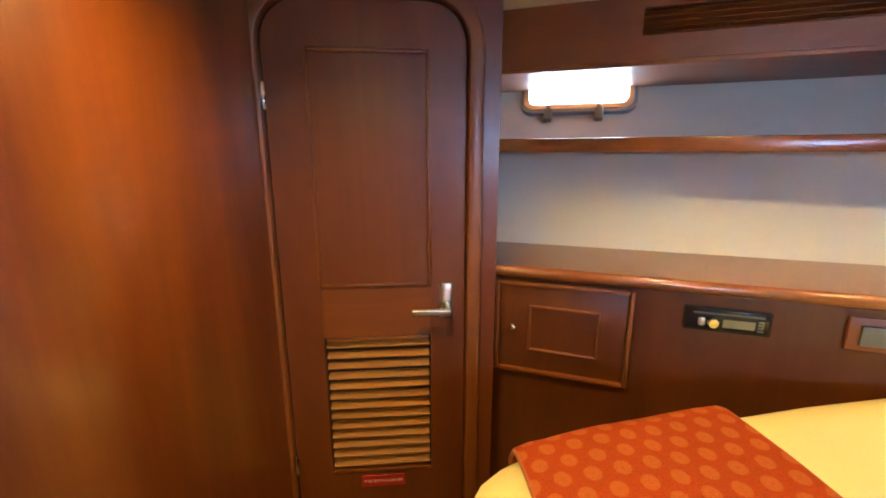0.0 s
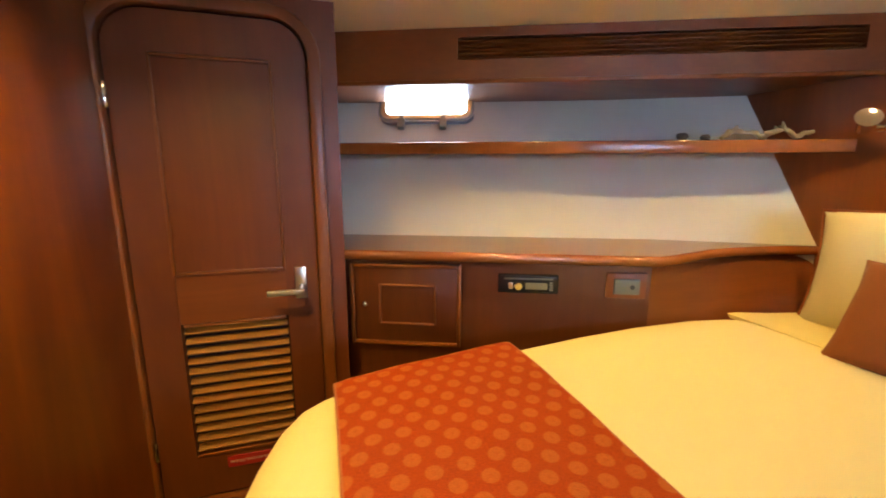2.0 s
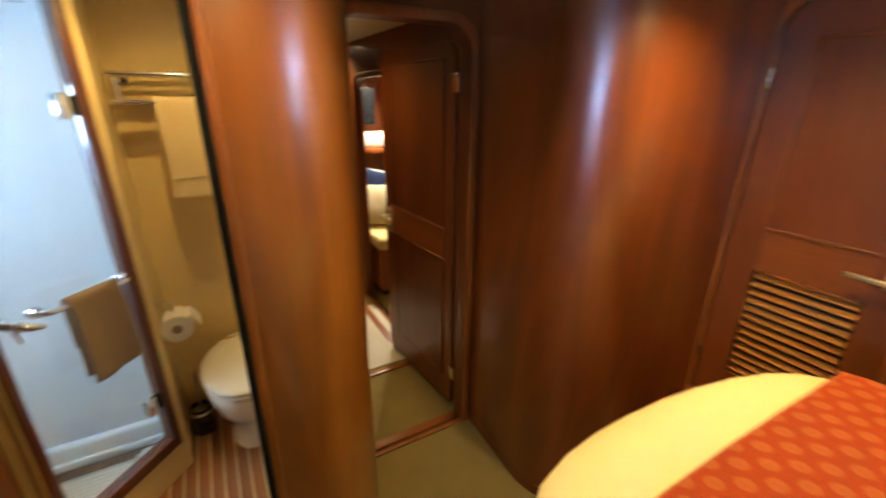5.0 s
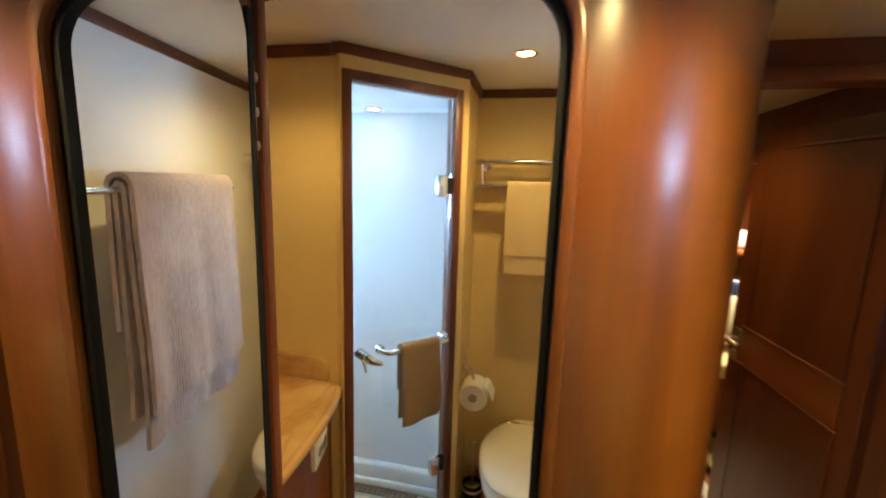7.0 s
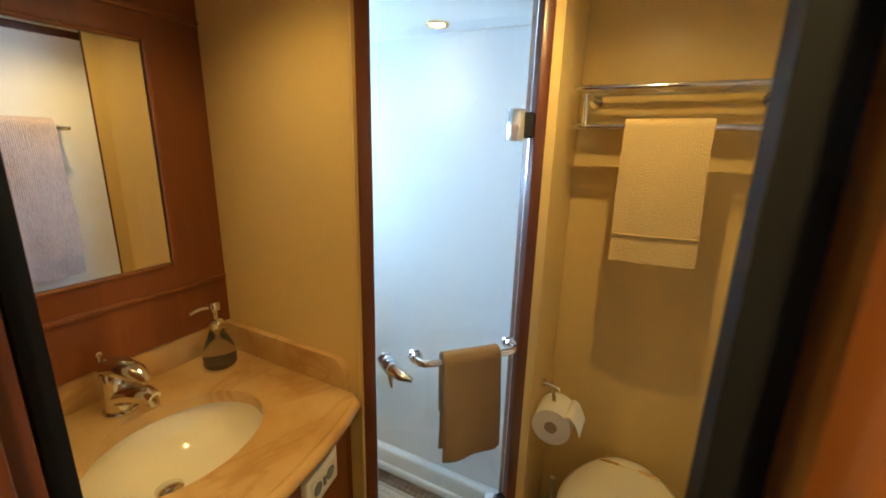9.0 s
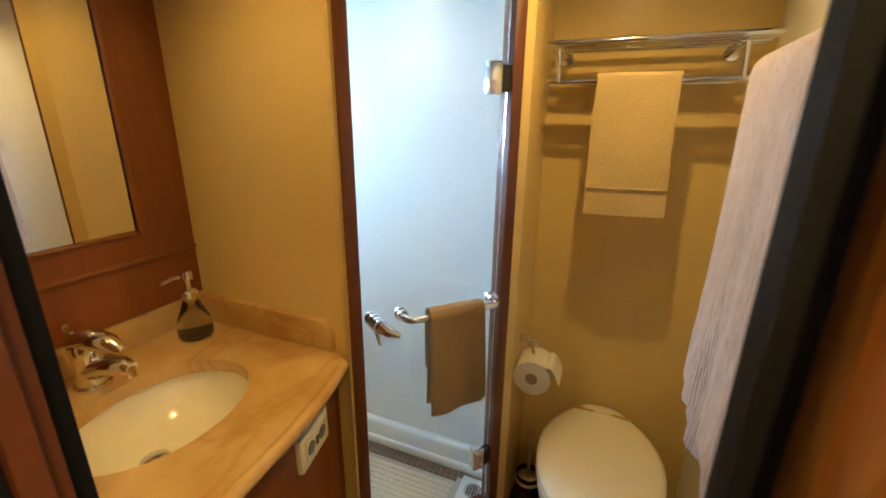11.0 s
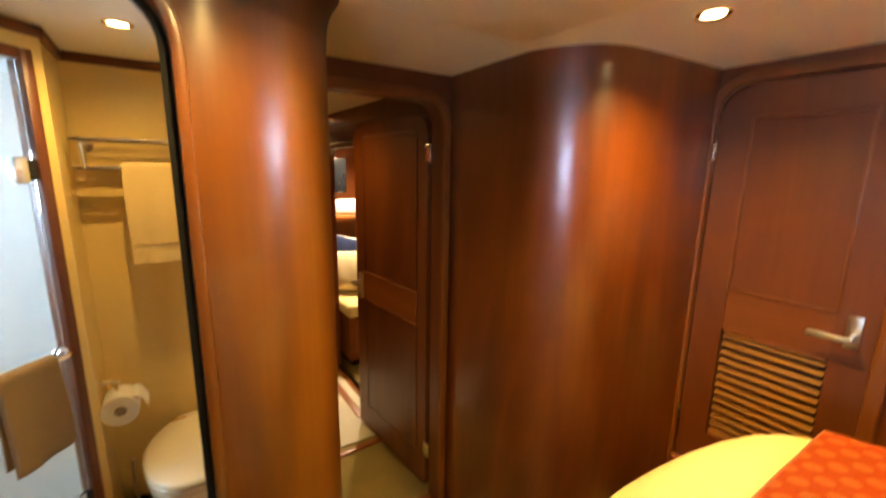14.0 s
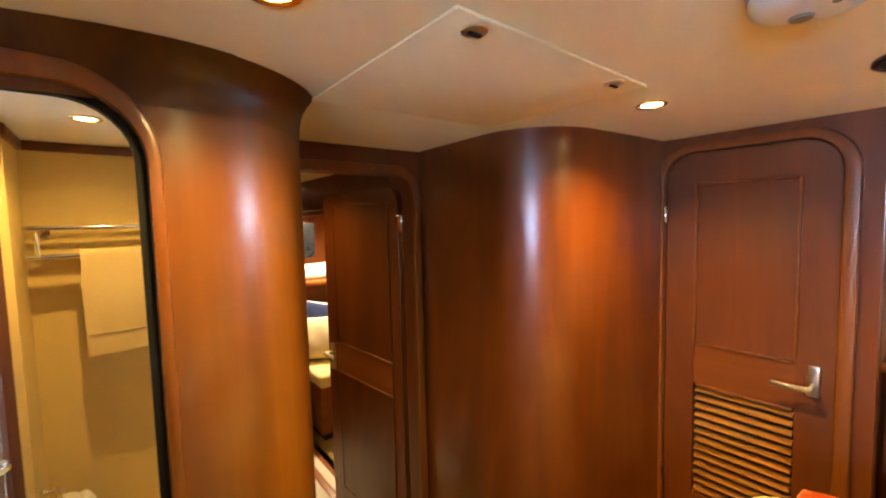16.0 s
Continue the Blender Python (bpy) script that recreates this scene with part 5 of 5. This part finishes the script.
def hung_towel(name, label, material, m, w, front, back, r=0.016, t=0.007, ripple=0.004, seed=1, hem=0.0, flare=0.0, over=0.0):
    """A towel over a bar: u along the bar, then down in front and behind."""
    rnd = random.Random(seed)
    ph = [rnd.uniform(0, 6.28) for _ in range(6)]
    L = front + back + math.pi * r
    def fn(u, v):
        s = v * L
        a = (u - 0.5) * w
        if s < front:
            d = front - s
            q = (d / front)
            y, z = -r - 0.010 * q, -d
            sg = -1
        elif s > front + math.pi * r:
            d = s - front - math.pi * r
            q = d / back
            y, z = r + 0.006 * q, -d
            sg = 1
        else:
            g = (s - front) / r
            d, q = 0, 0
            y, z = -r * math.cos(g), r * math.sin(g)
            sg = 0
        wave = ripple * q * (math.sin(a * 38 + ph[0]) + 0.6 * math.sin(a * 71 + ph[1] + d * 5))
        wave2 = 0.006 * math.sin(d * 9 + ph[2]) * q
        a2 = a * (1 + flare * q) + wave2
        zz = z + 0.003 * q * math.sin(a * 17 + ph[3])
        return m @ Vector((a2, y + wave, zz))
    bm = grid(26, 60, fn)
    bmesh.ops.recalc_face_normals(bm, faces=bm.faces[:])
    bmesh.ops.solidify(bm, geom=bm.faces[:], thickness=t)
    o = base(name, label, "towel")
    part("cloth", bm, material, o, smooth=80)
    if over:
        r, front, back = r + t + 0.006, front * over, back * 0.6
        L = front + back + math.pi * r
        bm = grid(26, 60, fn)
        bmesh.ops.recalc_face_normals(bm, faces=bm.faces[:])
        bmesh.ops.solidify(bm, geom=bm.faces[:], thickness=t)
        part("outer_fold", bm, material, o, smooth=80)
    if hem:
        for vv in (hem,):
            pts = [fn(k / 20, vv / L) + m.to_3x3() @ Vector((0, -0.004, 0)) for k in range(21)]
            part("woven_band", tube(pts, 0.0022, 6), material, o)
    return o


hung_towel("hand_towel", "tan hand towel folded over the shower door bar", tan_towel, MS @ Matrix.Translation((0.208, 0.055, 0.950)) @ Matrix.Rotation(math.pi, 4, "Z"), 0.140, 0.262, 0.245, 0.010, 0.006, 0.004, 2, flare=0.03, over=0.93)


# ---- towel rack on the back wall ----
def towel_rack():
    r = base("towel_rack", "chrome hotel towel rack on the bathroom's back wall", "towel rack")
    y0, y1, z0, z1 = -0.785, -0.325, 1.485, 1.575
    for y in (y0 + 0.03, y1 - 0.03):
        e = part("end_frame", tube([(XBK + 0.005, y, z1 - 0.018), (XBK + 0.17, y, z1 - 0.018), (XBK + 0.17, y, z0), (XBK + 0.165, y, z0)], 0.006, 12), chrome, r)
        part("rosette", tube([(XBK + 0.001, y, z1 - 0.018), (XBK + 0.012, y, z1 - 0.018)], 0.018, 18), chrome, e)
    for k, x in enumerate((0.045, 0.09, 0.135, 0.172)):
        part("rail", tube([(XBK + x, y0, z1), (XBK + x, y1 + 0.03, z1)], 0.0075, 14), chrome, r)
    for a, b in ((0.014, 0.060), (0.112, 0.150)):
        part("slat", box(XBK + a, XBK + b, y0 + 0.028, y1 - 0.028, z0 - 0.003, z0 + 0.003, 0.002, 2), chrome, r, "flat chrome slat")
    part("hanging_rail", tube([(XBK + 0.165, y0, z0), (XBK + 0.165, y1, z0)], 0.0075, 14), chrome, r)
    return r


towel_rack()
MR = Matrix(((0, -1, 0, XBK + 0.165), (1, 0, 0, -0.565), (0, 0, 1, 1.492), (0, 0, 0, 1)))
hung_towel("bath_towel", "gold-beige towel hanging from the rack", gold_towel, MR, 0.185, 0.335, 0.26, 0.013, 0.010, 0.0035, 5, hem=0.070, flare=0.05)

# towel bar and large towel on the side wall
tb = base("towel_bar", "chrome towel bar on the bathroom's side wall", "towel bar")
part("rail", tube([(-0.600, YR - 0.075, 1.455), (-1.17, YR - 0.075, 1.455)], 0.008, 14), chrome, tb)
for x in (-0.615, -1.16):
    part("post", tube([(x, YR + 0.020, 1.455), (x, YR - 0.075, 1.455)], 0.008, 12), chrome, tb)
    part("rosette", tube([(x, YR + 0.042, 1.455), (x, YR + 0.012, 1.455)], 0.016, 20), satin, tb)
MT = Matrix(((1, 0, 0, -0.905), (0, 1, 0, YR - 0.075), (0, 0, 1, 1.462), (0, 0, 0, 1)))
hung_towel("bath_towel", "large rose-white ribbed bath towel folded over the wall bar", white_towel, MT, 0.415, 0.635, 0.56, 0.016, 0.012, 0.008, 9, flare=0.05, over=0.86)


# ---- vanity ----
CT = 0.857
def vanity():
    v = base("vanity_unit", "cherry vanity cabinet with curved front", "vanity")
    front = [(XF - 0.035, -1.085), (-0.60, -1.090), (-0.72, -1.100), (-0.82, -1.118), (-0.90, -1.138), (-0.957, -1.155)]
    for p, q in zip(front, front[1:]):
        m = along(p, q)
        L = (Vector(q) - Vector(p)).length
        part("front_panel", box(-0.001, L + 0.001, 0.0, 0.018, BFL, CT - 0.035, 0, 1, m), wood_v, v)
    part("end_panel", box(-0.975, -0.957, YM + 0.002, -1.155, BFL, CT - 0.036), wood_v, v)
    m = along((-0.60, -1.090), (-0.75, -1.1053))
    strip_frame(0.01, 0.14, 0.18, 0.62, 0.012, 0.010, m, v)
    return v


vanity()


def counter():
    """Marble slab with an oval cut-out."""
    cx, cy, rx, ry, rot = -0.677, -1.335, 0.168, 0.137, radians(4)
    n = 48
    hole = []
    for k in range(n):
        a = 2 * math.pi * k / n
        x, y = rx * math.cos(a), ry * math.sin(a)
        hole.append((cx + x * math.cos(rot) - y * math.sin(rot), cy + x * math.sin(rot) + y * math.cos(rot)))
    outline = [(XF - 0.032, -1.062), (-0.60, -1.066), (-0.72, -1.074), (-0.82, -1.088), (-0.90, -1.106), (-0.948, -1.122), (-0.962, -1.140), (-0.966, -1.170), (-0.966, YM + 0.002), (XF - 0.032, YM + 0.002)]
    def cast(px, py):
        best = None
        dx, dy = px - cx, py - cy
        for (x0, y0), (x1, y1) in zip(outline, outline[1:] + outline[:1]):
            ex, ey = x1 - x0, y1 - y0
            den = dx * ey - dy * ex
            if abs(den) < 1e-9:
                continue
            t = ((x0 - cx) * ey - (y0 - cy) * ex) / den
            s = ((x0 - cx) * dy - (y0 - cy) * dx) / den
            if t > 0 and -1e-6 <= s <= 1 + 1e-6 and (best is None or t < best):
                best = t
        return cx + dx * best, cy + dy * best
    dirs = sorted([math.atan2(y - cy, x - cx) for x, y in hole] + [math.atan2(y - cy, x - cx) for x, y in outline])
    inn, out = [], []
    for a in dirs:
        c, s = math.cos(a), math.sin(a)
        cr, sr = math.cos(a - rot), math.sin(a - rot)
        r = 1 / math.sqrt((cr / rx) ** 2 + (sr / ry) ** 2)
        inn.append((cx + r * c, cy + r * s))
        out.append(cast(cx + c, cy + s))
    bm = bmesh.new()
    n = len(inn)
    rings = [[bm.verts.new((x, y, z)) for x, y in pts] for pts, z in ((inn, CT - 0.03), (out, CT - 0.03), (out, CT), (inn, CT))]
    for a in range(4):
        A, B = rings[a], rings[(a + 1) % 4]
        for i in range(n):
            bm.faces.new((A[i], A[(i + 1) % n], B[(i + 1) % n], B[i]))
    bmesh.ops.remove_doubles(bm, verts=bm.verts[:], dist=1e-5)
    c = base("marble_countertop", "honey-veined marble vanity top with backsplash", "countertop")
    part("slab", bm, marble_m, c, smooth=30)
    part("nosing", tube([(x, y + 0.004, CT - 0.0155) for x, y in outline[:8]], 0.0148, 12), marble_m, c)
    part("backsplash", box(-0.966, XF - 0.032, YM + 0.002, YM + 0.020, CT + 0.0005, CT + 0.075, 0.004), marble_m, c)
    L = -1.16 - (YM + 0.021)
    bs = plate(rounded(0, L, CT + 0.0005, CT + 0.075, (0.002, 0.001, 0.001, 0.04)), -0.019, -0.0005, Matrix(((0, -1, 0, XV), (-1, 0, 0, -1.16), (0, 0, 1, 0), (0, 0, 0, 1))))
    part("backsplash", bs, marble_m, c)
    # basin
    inside = [(1.03, 0.0), (1.0, -0.018), (0.96, -0.038), (0.87, -0.062), (0.70, -0.080), (0.40, -0.088), (0.02, -0.090)]
    prof = inside + [(q + 0.05, z - 0.008) for q, z in inside[::-1]]
    bm = bmesh.new()
    rings = []
    for s, z in prof:
        rings.append([])
        for k in range(40):
            a = 2 * math.pi * k / 40
            x, y = s * (rx + 0.006) * math.cos(a), s * (ry + 0.006) * math.sin(a)
            rings[-1].append(bm.verts.new((cx + x * math.cos(rot) - y * math.sin(rot), cy + x * math.sin(rot) + y * math.cos(rot), CT - 0.031 + z)))
    for A, B in zip(rings, rings[1:] + rings[:1]):
        for k in range(40):
            bm.faces.new((A[k], A[(k + 1) % 40], B[(k + 1) % 40], B[k]))
    b = base("wash_basin", "oval cream undermount wash basin with a chrome plug", "basin")
    part("bowl", bm, porcelain, b, smooth=60)
    part("plug", lathe([(0.024, 0), (0.026, 0.006), (0.018, 0.011), (0.0, 0.013)], Matrix.Translation((cx + 0.02, cy - 0.022, CT - 0.1205)), 22), chrome, b, "chrome plug")
    return cx, cy


counter()


def basin_tap():
    t = base("basin_tap", "chrome lever basin mixer tap", "tap")
    m = pose(-0.668, -1.528, CT, 0, 0, 14) @ Matrix.Scale(1.12, 4)
    def tp(name, bm, parent=t):
        bmesh.ops.transform(bm, matrix=m, verts=bm.verts[:])
        return part(name, bm, chrome, parent)
    tp("flange", lathe([(0.029, 0.0), (0.029, 0.005), (0.024, 0.009)]))
    tp("body", lathe([(0.024, 0.006), (0.022, 0.03), (0.023, 0.065), (0.025, 0.082), (0.020, 0.094), (0.0, 0.096)]))
    tp("spout", tube([(0, 0.006, 0.034), (0, 0.04, 0.046), (0, 0.072, 0.048), (0, 0.088, 0.043)], 0.014, 16, radii=[0.022, 0.020, 0.017, 0.013]))
    tp("aerator", tube([(0, 0.082, 0.044), (0, 0.084, 0.028)], 0.010, 14))
    tp("lever", tube([(0, -0.010, 0.088), (0, 0.02, 0.096), (0, 0.055, 0.090), (0, 0.078, 0.078)], 0.014, 16, radii=[0.022, 0.021, 0.018, 0.009]))
    tp("pull_rod", tube([(0, -0.028, 0.004), (0, -0.030, 0.112)], 0.003, 8))
    tp("rod_knob", lathe([(0.003, 0.108), (0.006, 0.112), (0.006, 0.120), (0.0, 0.124)], pose(0, -0.030, 0, 0, 0, 0), 12))
    return t


basin_tap()


def soap_pump():
    s = base("soap_dispenser", "clear glass soap dispenser with chrome pump", "soap dispenser", (-0.896, -1.522, CT + 0.0005))
    part("bottle", lathe([(0.0, 0.0), (0.036, 0.0), (0.040, 0.006), (0.040, 0.030), (0.035, 0.055), (0.022, 0.085), (0.016, 0.100), (0.017, 0.108)], None, 28), bottle_m, s)
    part("soap", lathe([(0.0, 0.004), (0.032, 0.004), (0.034, 0.010), (0.034, 0.014), (0.0, 0.015)], None, 24), plain("soap", (0.10, 0.09, 0.07), 0.2, var=0.05, bumps=0), s)
    part("collar", lathe([(0.018, 0.106), (0.019, 0.120), (0.013, 0.126), (0.007, 0.128)], None, 20), chrome, s)
    part("pump", lathe([(0.006, 0.126), (0.006, 0.150), (0.013, 0.153), (0.014, 0.166), (0.009, 0.174), (0.0, 0.175)], None, 18), chrome, s)
    part("nozzle", tube([(0, 0, 0.160), (0.022, -0.016, 0.160), (0.044, -0.030, 0.150)], 0.005, 10), chrome, s)
    return s


soap_pump()


def power_plate():
    s = base("shaver_socket", "ivory double power socket on the vanity front", "socket")
    p, q = (-0.889, -1.1345), (-0.772, -1.1085)
    m = along(p, q)
    pl = part("plate", box(0.0, 0.120, -0.006, 0.012, 0.692, 0.775, 0.005, 2, m), ivory, s)
    part("inset", box(0.016, 0.104, 0.011, 0.014, 0.706, 0.760, 0.002, 1, m), ivory, pl)
    for u in (0.036, 0.084):
        part("outlet", lathe([(0.015, 0.0), (0.015, 0.0012), (0.0, 0.0014)], m @ pose(u, 0.0138, 0.733, -90), 20), grey_plastic, pl)
    part("switch", box(0.055, 0.065, 0.0135, 0.018, 0.722, 0.744, 0.002, 1, m), grey_plastic, pl)
    return s


power_plate()


def vanity_mirror():
    v = base("vanity_mirror", "rectangular mirror in a broad cherry frame over the basin", "mirror")
    m = Matrix(((-1, 0, 0, XF - 0.032), (0, -1, 0, YM), (0, 0, 1, 0), (0, 0, 0, 1)))
    W = XF - 0.032 - XV
    u1 = 0.410
    part("surround", plate_ring(rounded(0.06, u1, 1.135, 1.630, (0.001,) * 4, 2), square_ring(0.0005, W - 0.0005, 0.935, BATH_CEIL - 0.035, rounded(0.06, u1, 1.135, 1.630, (0.001,) * 4, 2), 2), -0.024, -0.0005, m), wood_v, v)
    part("glass", box(0.055, u1 + 0.005, -0.021, -0.018, 1.130, 1.635, 0, 1, m), mirror_m, v, "mirror glass")
    strip_frame(0.06, u1, 1.135, 1.630, 0.010, 0.030, m, v)
    for z in (1.060, 1.690):
        part("rail_bead", box(0.001, W - 0.001, -0.032, -0.02, z, z + 0.012, 0.004, 2, m), wood_trim, v)
    # near-black sheet painted as the shade between the vent slats
    g = part("vent_shade", box(0.20, 0.46, -0.0262, -0.0245, 1.735, 1.785, 0, 1, m), recess_shade, v)
    for k in range(4):
        part("vent_slat", box(0.20, 0.46, -0.033, -0.026, 1.740 + k * 0.012, 1.745 + k * 0.012, 0.001, 1, m), wood_x, g)
    return v


vanity_mirror()


# ---- toilet ----
def toilet():
    t = base("toilet", "cream porcelain toilet with a closed lid", "toilet", (-0.03, -0.530, 0.012))
    def egg(x0, x1, w, n=40, back=0.52):
        pts = []
        for k in range(n):
            a = 2 * math.pi * k / n
            c, s = math.cos(a), math.sin(a)
            x = (x0 + x1) / 2 + (x1 - x0) / 2 * c
            q = (x - x0) / (x1 - x0)
            ww = w / 2 * (abs(s) ** (0.75 if c > 0 else 0.5))
            if c < 0:
                ww *= lerp(1.0, back, (-c) ** 2.2)
            pts.append((x, math.copysign(ww, s)))
        return pts
    lv = [(egg(-1.50, -1.215, 0.22), BFL - 0.012), (egg(-1.505, -1.23, 0.215), 0.10), (egg(-1.51, -1.21, 0.21), 0.16), (egg(-1.52, -1.17, 0.24), 0.22), (egg(-1.53, -1.11, 0.30), 0.29), (egg(-1.545, -1.085, 0.335), 0.36), (egg(-1.55, -1.078, 0.345), 0.395), (egg(-1.55, -1.085, 0.335), 0.403)]
    part("bowl", loft(lv), porcelain, t, smooth=60)
    part("seat", loft([(egg(-1.545, -1.080, 0.340), 0.405), (egg(-1.548, -1.074, 0.350), 0.411), (egg(-1.548, -1.074, 0.350), 0.420), (egg(-1.545, -1.079, 0.342), 0.425)]), porcelain, t, smooth=50)
    part("lid", loft([(egg(-1.555, -1.078, 0.342), 0.428), (egg(-1.558, -1.072, 0.352), 0.434), (egg(-1.558, -1.074, 0.348), 0.443), (egg(-1.545, -1.092, 0.320), 0.450), (egg(-1.50, -1.15, 0.22), 0.454)]), porcelain, t, smooth=60)
    for s in (-0.055, 0.055):
        part("hinge", tube([(-1.505, s - 0.028, 0.452), (-1.505, s + 0.028, 0.452)], 0.006, 12), brass, t, "brass lid hinge")
    part("hinge_rod", tube([(-1.505, -0.03, 0.451), (-1.505, 0.03, 0.451)], 0.003, 8), brass, t)
    return t


toilet()


def paper_holder():
    h = base("toilet_roll_holder", "chrome wall holder for toilet paper", "holder")
    y0 = -0.802
    part("rosette", tube([(-1.44, y0, 0.735), (-1.44, y0 + 0.01, 0.735)], 0.014, 16), chrome, h)
    part("arm", tube([(-1.44, y0 + 0.005, 0.735), (-1.44, y0 + 0.055, 0.730), (-1.44, y0 + 0.058, 0.70), (-1.44, y0 + 0.057, 0.678), (-1.36, y0 + 0.055, 0.678)], 0.0045, 10), chrome, h)
    part("cross_bar", tube([(-1.46, y0 + 0.03, 0.733), (-1.38, y0 + 0.055, 0.720)], 0.005, 10), chrome, h)
    return h


paper_holder()
tr = base("toilet_roll", "white toilet paper roll with a loose end", "toilet roll", (-1.40, -0.745, 0.655))
part("roll", lathe([(0.019, -0.05), (0.054, -0.05), (0.055, -0.048), (0.055, 0.048), (0.054, 0.05), (0.019, 0.05)], pose(0, 0, 0, 0, 90, 0), 36), paper, tr)
part("core", lathe([(0.0, -0.0515), (0.018, -0.0515), (0.018, 0.0515), (0.0, 0.0515)], pose(0, 0, 0, 0, 90, 0), 20), plain("cardboard", (0.28, 0.22, 0.16), 0.9), tr)
part("loose_end", grid(8, 6, lambda u, v: Vector((lerp(-0.048, 0.048, v), 0.035 + 0.045 * u, 0.043 + 0.010 * math.sin(3 * u) - 0.05 * u * u)), 0.001), paper, tr)


def brush():
    b = base("toilet_brush", "toilet brush in a dark holder standing behind the toilet", "toilet brush", (-1.47, -0.745, BFL))
    part("holder", lathe([(0.042, 0.0), (0.045, 0.01), (0.042, 0.13), (0.040, 0.135), (0.036, 0.13), (0.036, 0.02), (0.0, 0.018)], None, 24), black_plastic, b)
    part("ring", lathe([(0.043, 0.105), (0.046, 0.107), (0.046, 0.115), (0.043, 0.117)], None, 24), satin, b)
    part("handle", tube([(0, 0, 0.05), (0.004, 0.002, 0.30), (0.005, 0.003, 0.33)], 0.006, 10, radii=[0.006, 0.006, 0.009]), satin, b)
    return b


brush()

# shower drain and mosaic
dr = base("shower_drain", "white square shower drain with a round grate", "drain", (-1.480, -0.950, 0.0065))
part("tray", box(-0.06, 0.06, -0.06, 0.06, -0.001, 0.006, 0.003), white_plastic, dr)
part("grate", lathe([(0.0, 0.0085), (0.036, 0.0085), (0.038, 0.006), (0.038, 0.003)], None, 24), chrome, dr)
# dark strips laid on the grate in place of shaded slots
for k in range(5):
    part("slot", box(-0.024, 0.024, -0.0025, 0.0025, 0.0084, 0.0095, 0, 1, pose(0, -0.022 + k * 0.011, 0)), recess_shade, dr)


def mosaic():
    """Small tiles: the nearest as pieces, the rest joined."""
    rnd = random.Random(7)
    dark = plain("brown_mosaic", (0.16, 0.11, 0.07), 0.4, var=0.2, scale=40)
    me = mesh("tile", box(-0.0105, 0.0105, -0.0105, 0.0105, 0, 0.005, 0.001, 1), tile_m)
    md = mesh("tile", box(-0.0117, 0.0117, -0.0117, 0.0117, 0, 0.005, 0.001, 1), dark)
    fl = base("floor_mosaic", "cream mosaic shower floor with two dark border rows", "mosaic", kind="structure")
    spots = []
    for i in range(45):
        for j in range(46):
            x, y = -1.065 - i * 0.0225, -1.880 + j * 0.0225
            # keep inside the tray
            if x < -1.492 or y > -0.89:
                continue
            if (x + 0.965) * 0.681 + (y + 1.112) * 0.732 > -0.085 and x > -1.4:
                continue
            if abs(x + 1.480) < 0.075 and abs(y + 0.950) < 0.075:
                continue
            spots.append((x, y))
    spots.sort(key=lambda p: (p[0] + 1.2) ** 2 + (p[1] + 1.1) ** 2)
    for x, y in spots[:280]:
        o = new("tile", me)
        o.parent, o.location = fl, (x, y, 0.0055)
    bm = bmesh.new()
    verts, faces = [], []
    for x, y in spots[280:]:
        b = len(verts)
        for z, h in ((0.0055, 0.0105), (0.0105, 0.0098)):
            verts += [(x - h, y - h, z), (x + h, y - h, z), (x + h, y + h, z), (x - h, y + h, z)]
        faces += [(b + 4, b + 5, b + 6, b + 7)] + [(b + k, b + (k + 1) % 4, b + 4 + (k + 1) % 4, b + 4 + k) for k in range(4)]
    far = bpy.data.meshes.new("tiles")
    far.from_pydata(verts, [], faces)
    far.materials.append(tile_m)
    o = new("tiles", far)
    o.parent = fl
    tagged(o, "far cream mosaic tiles", kind="stuff")
    for k in range(39):
        for x in (-1.539, -1.514):
            y = -1.885 + k * 0.0255
            if x < -1.53 or abs(y + 0.950) > 0.073:
                o = new("tile", md)
                o.parent, o.location = fl, (x, y, 0.0055)


mosaic()
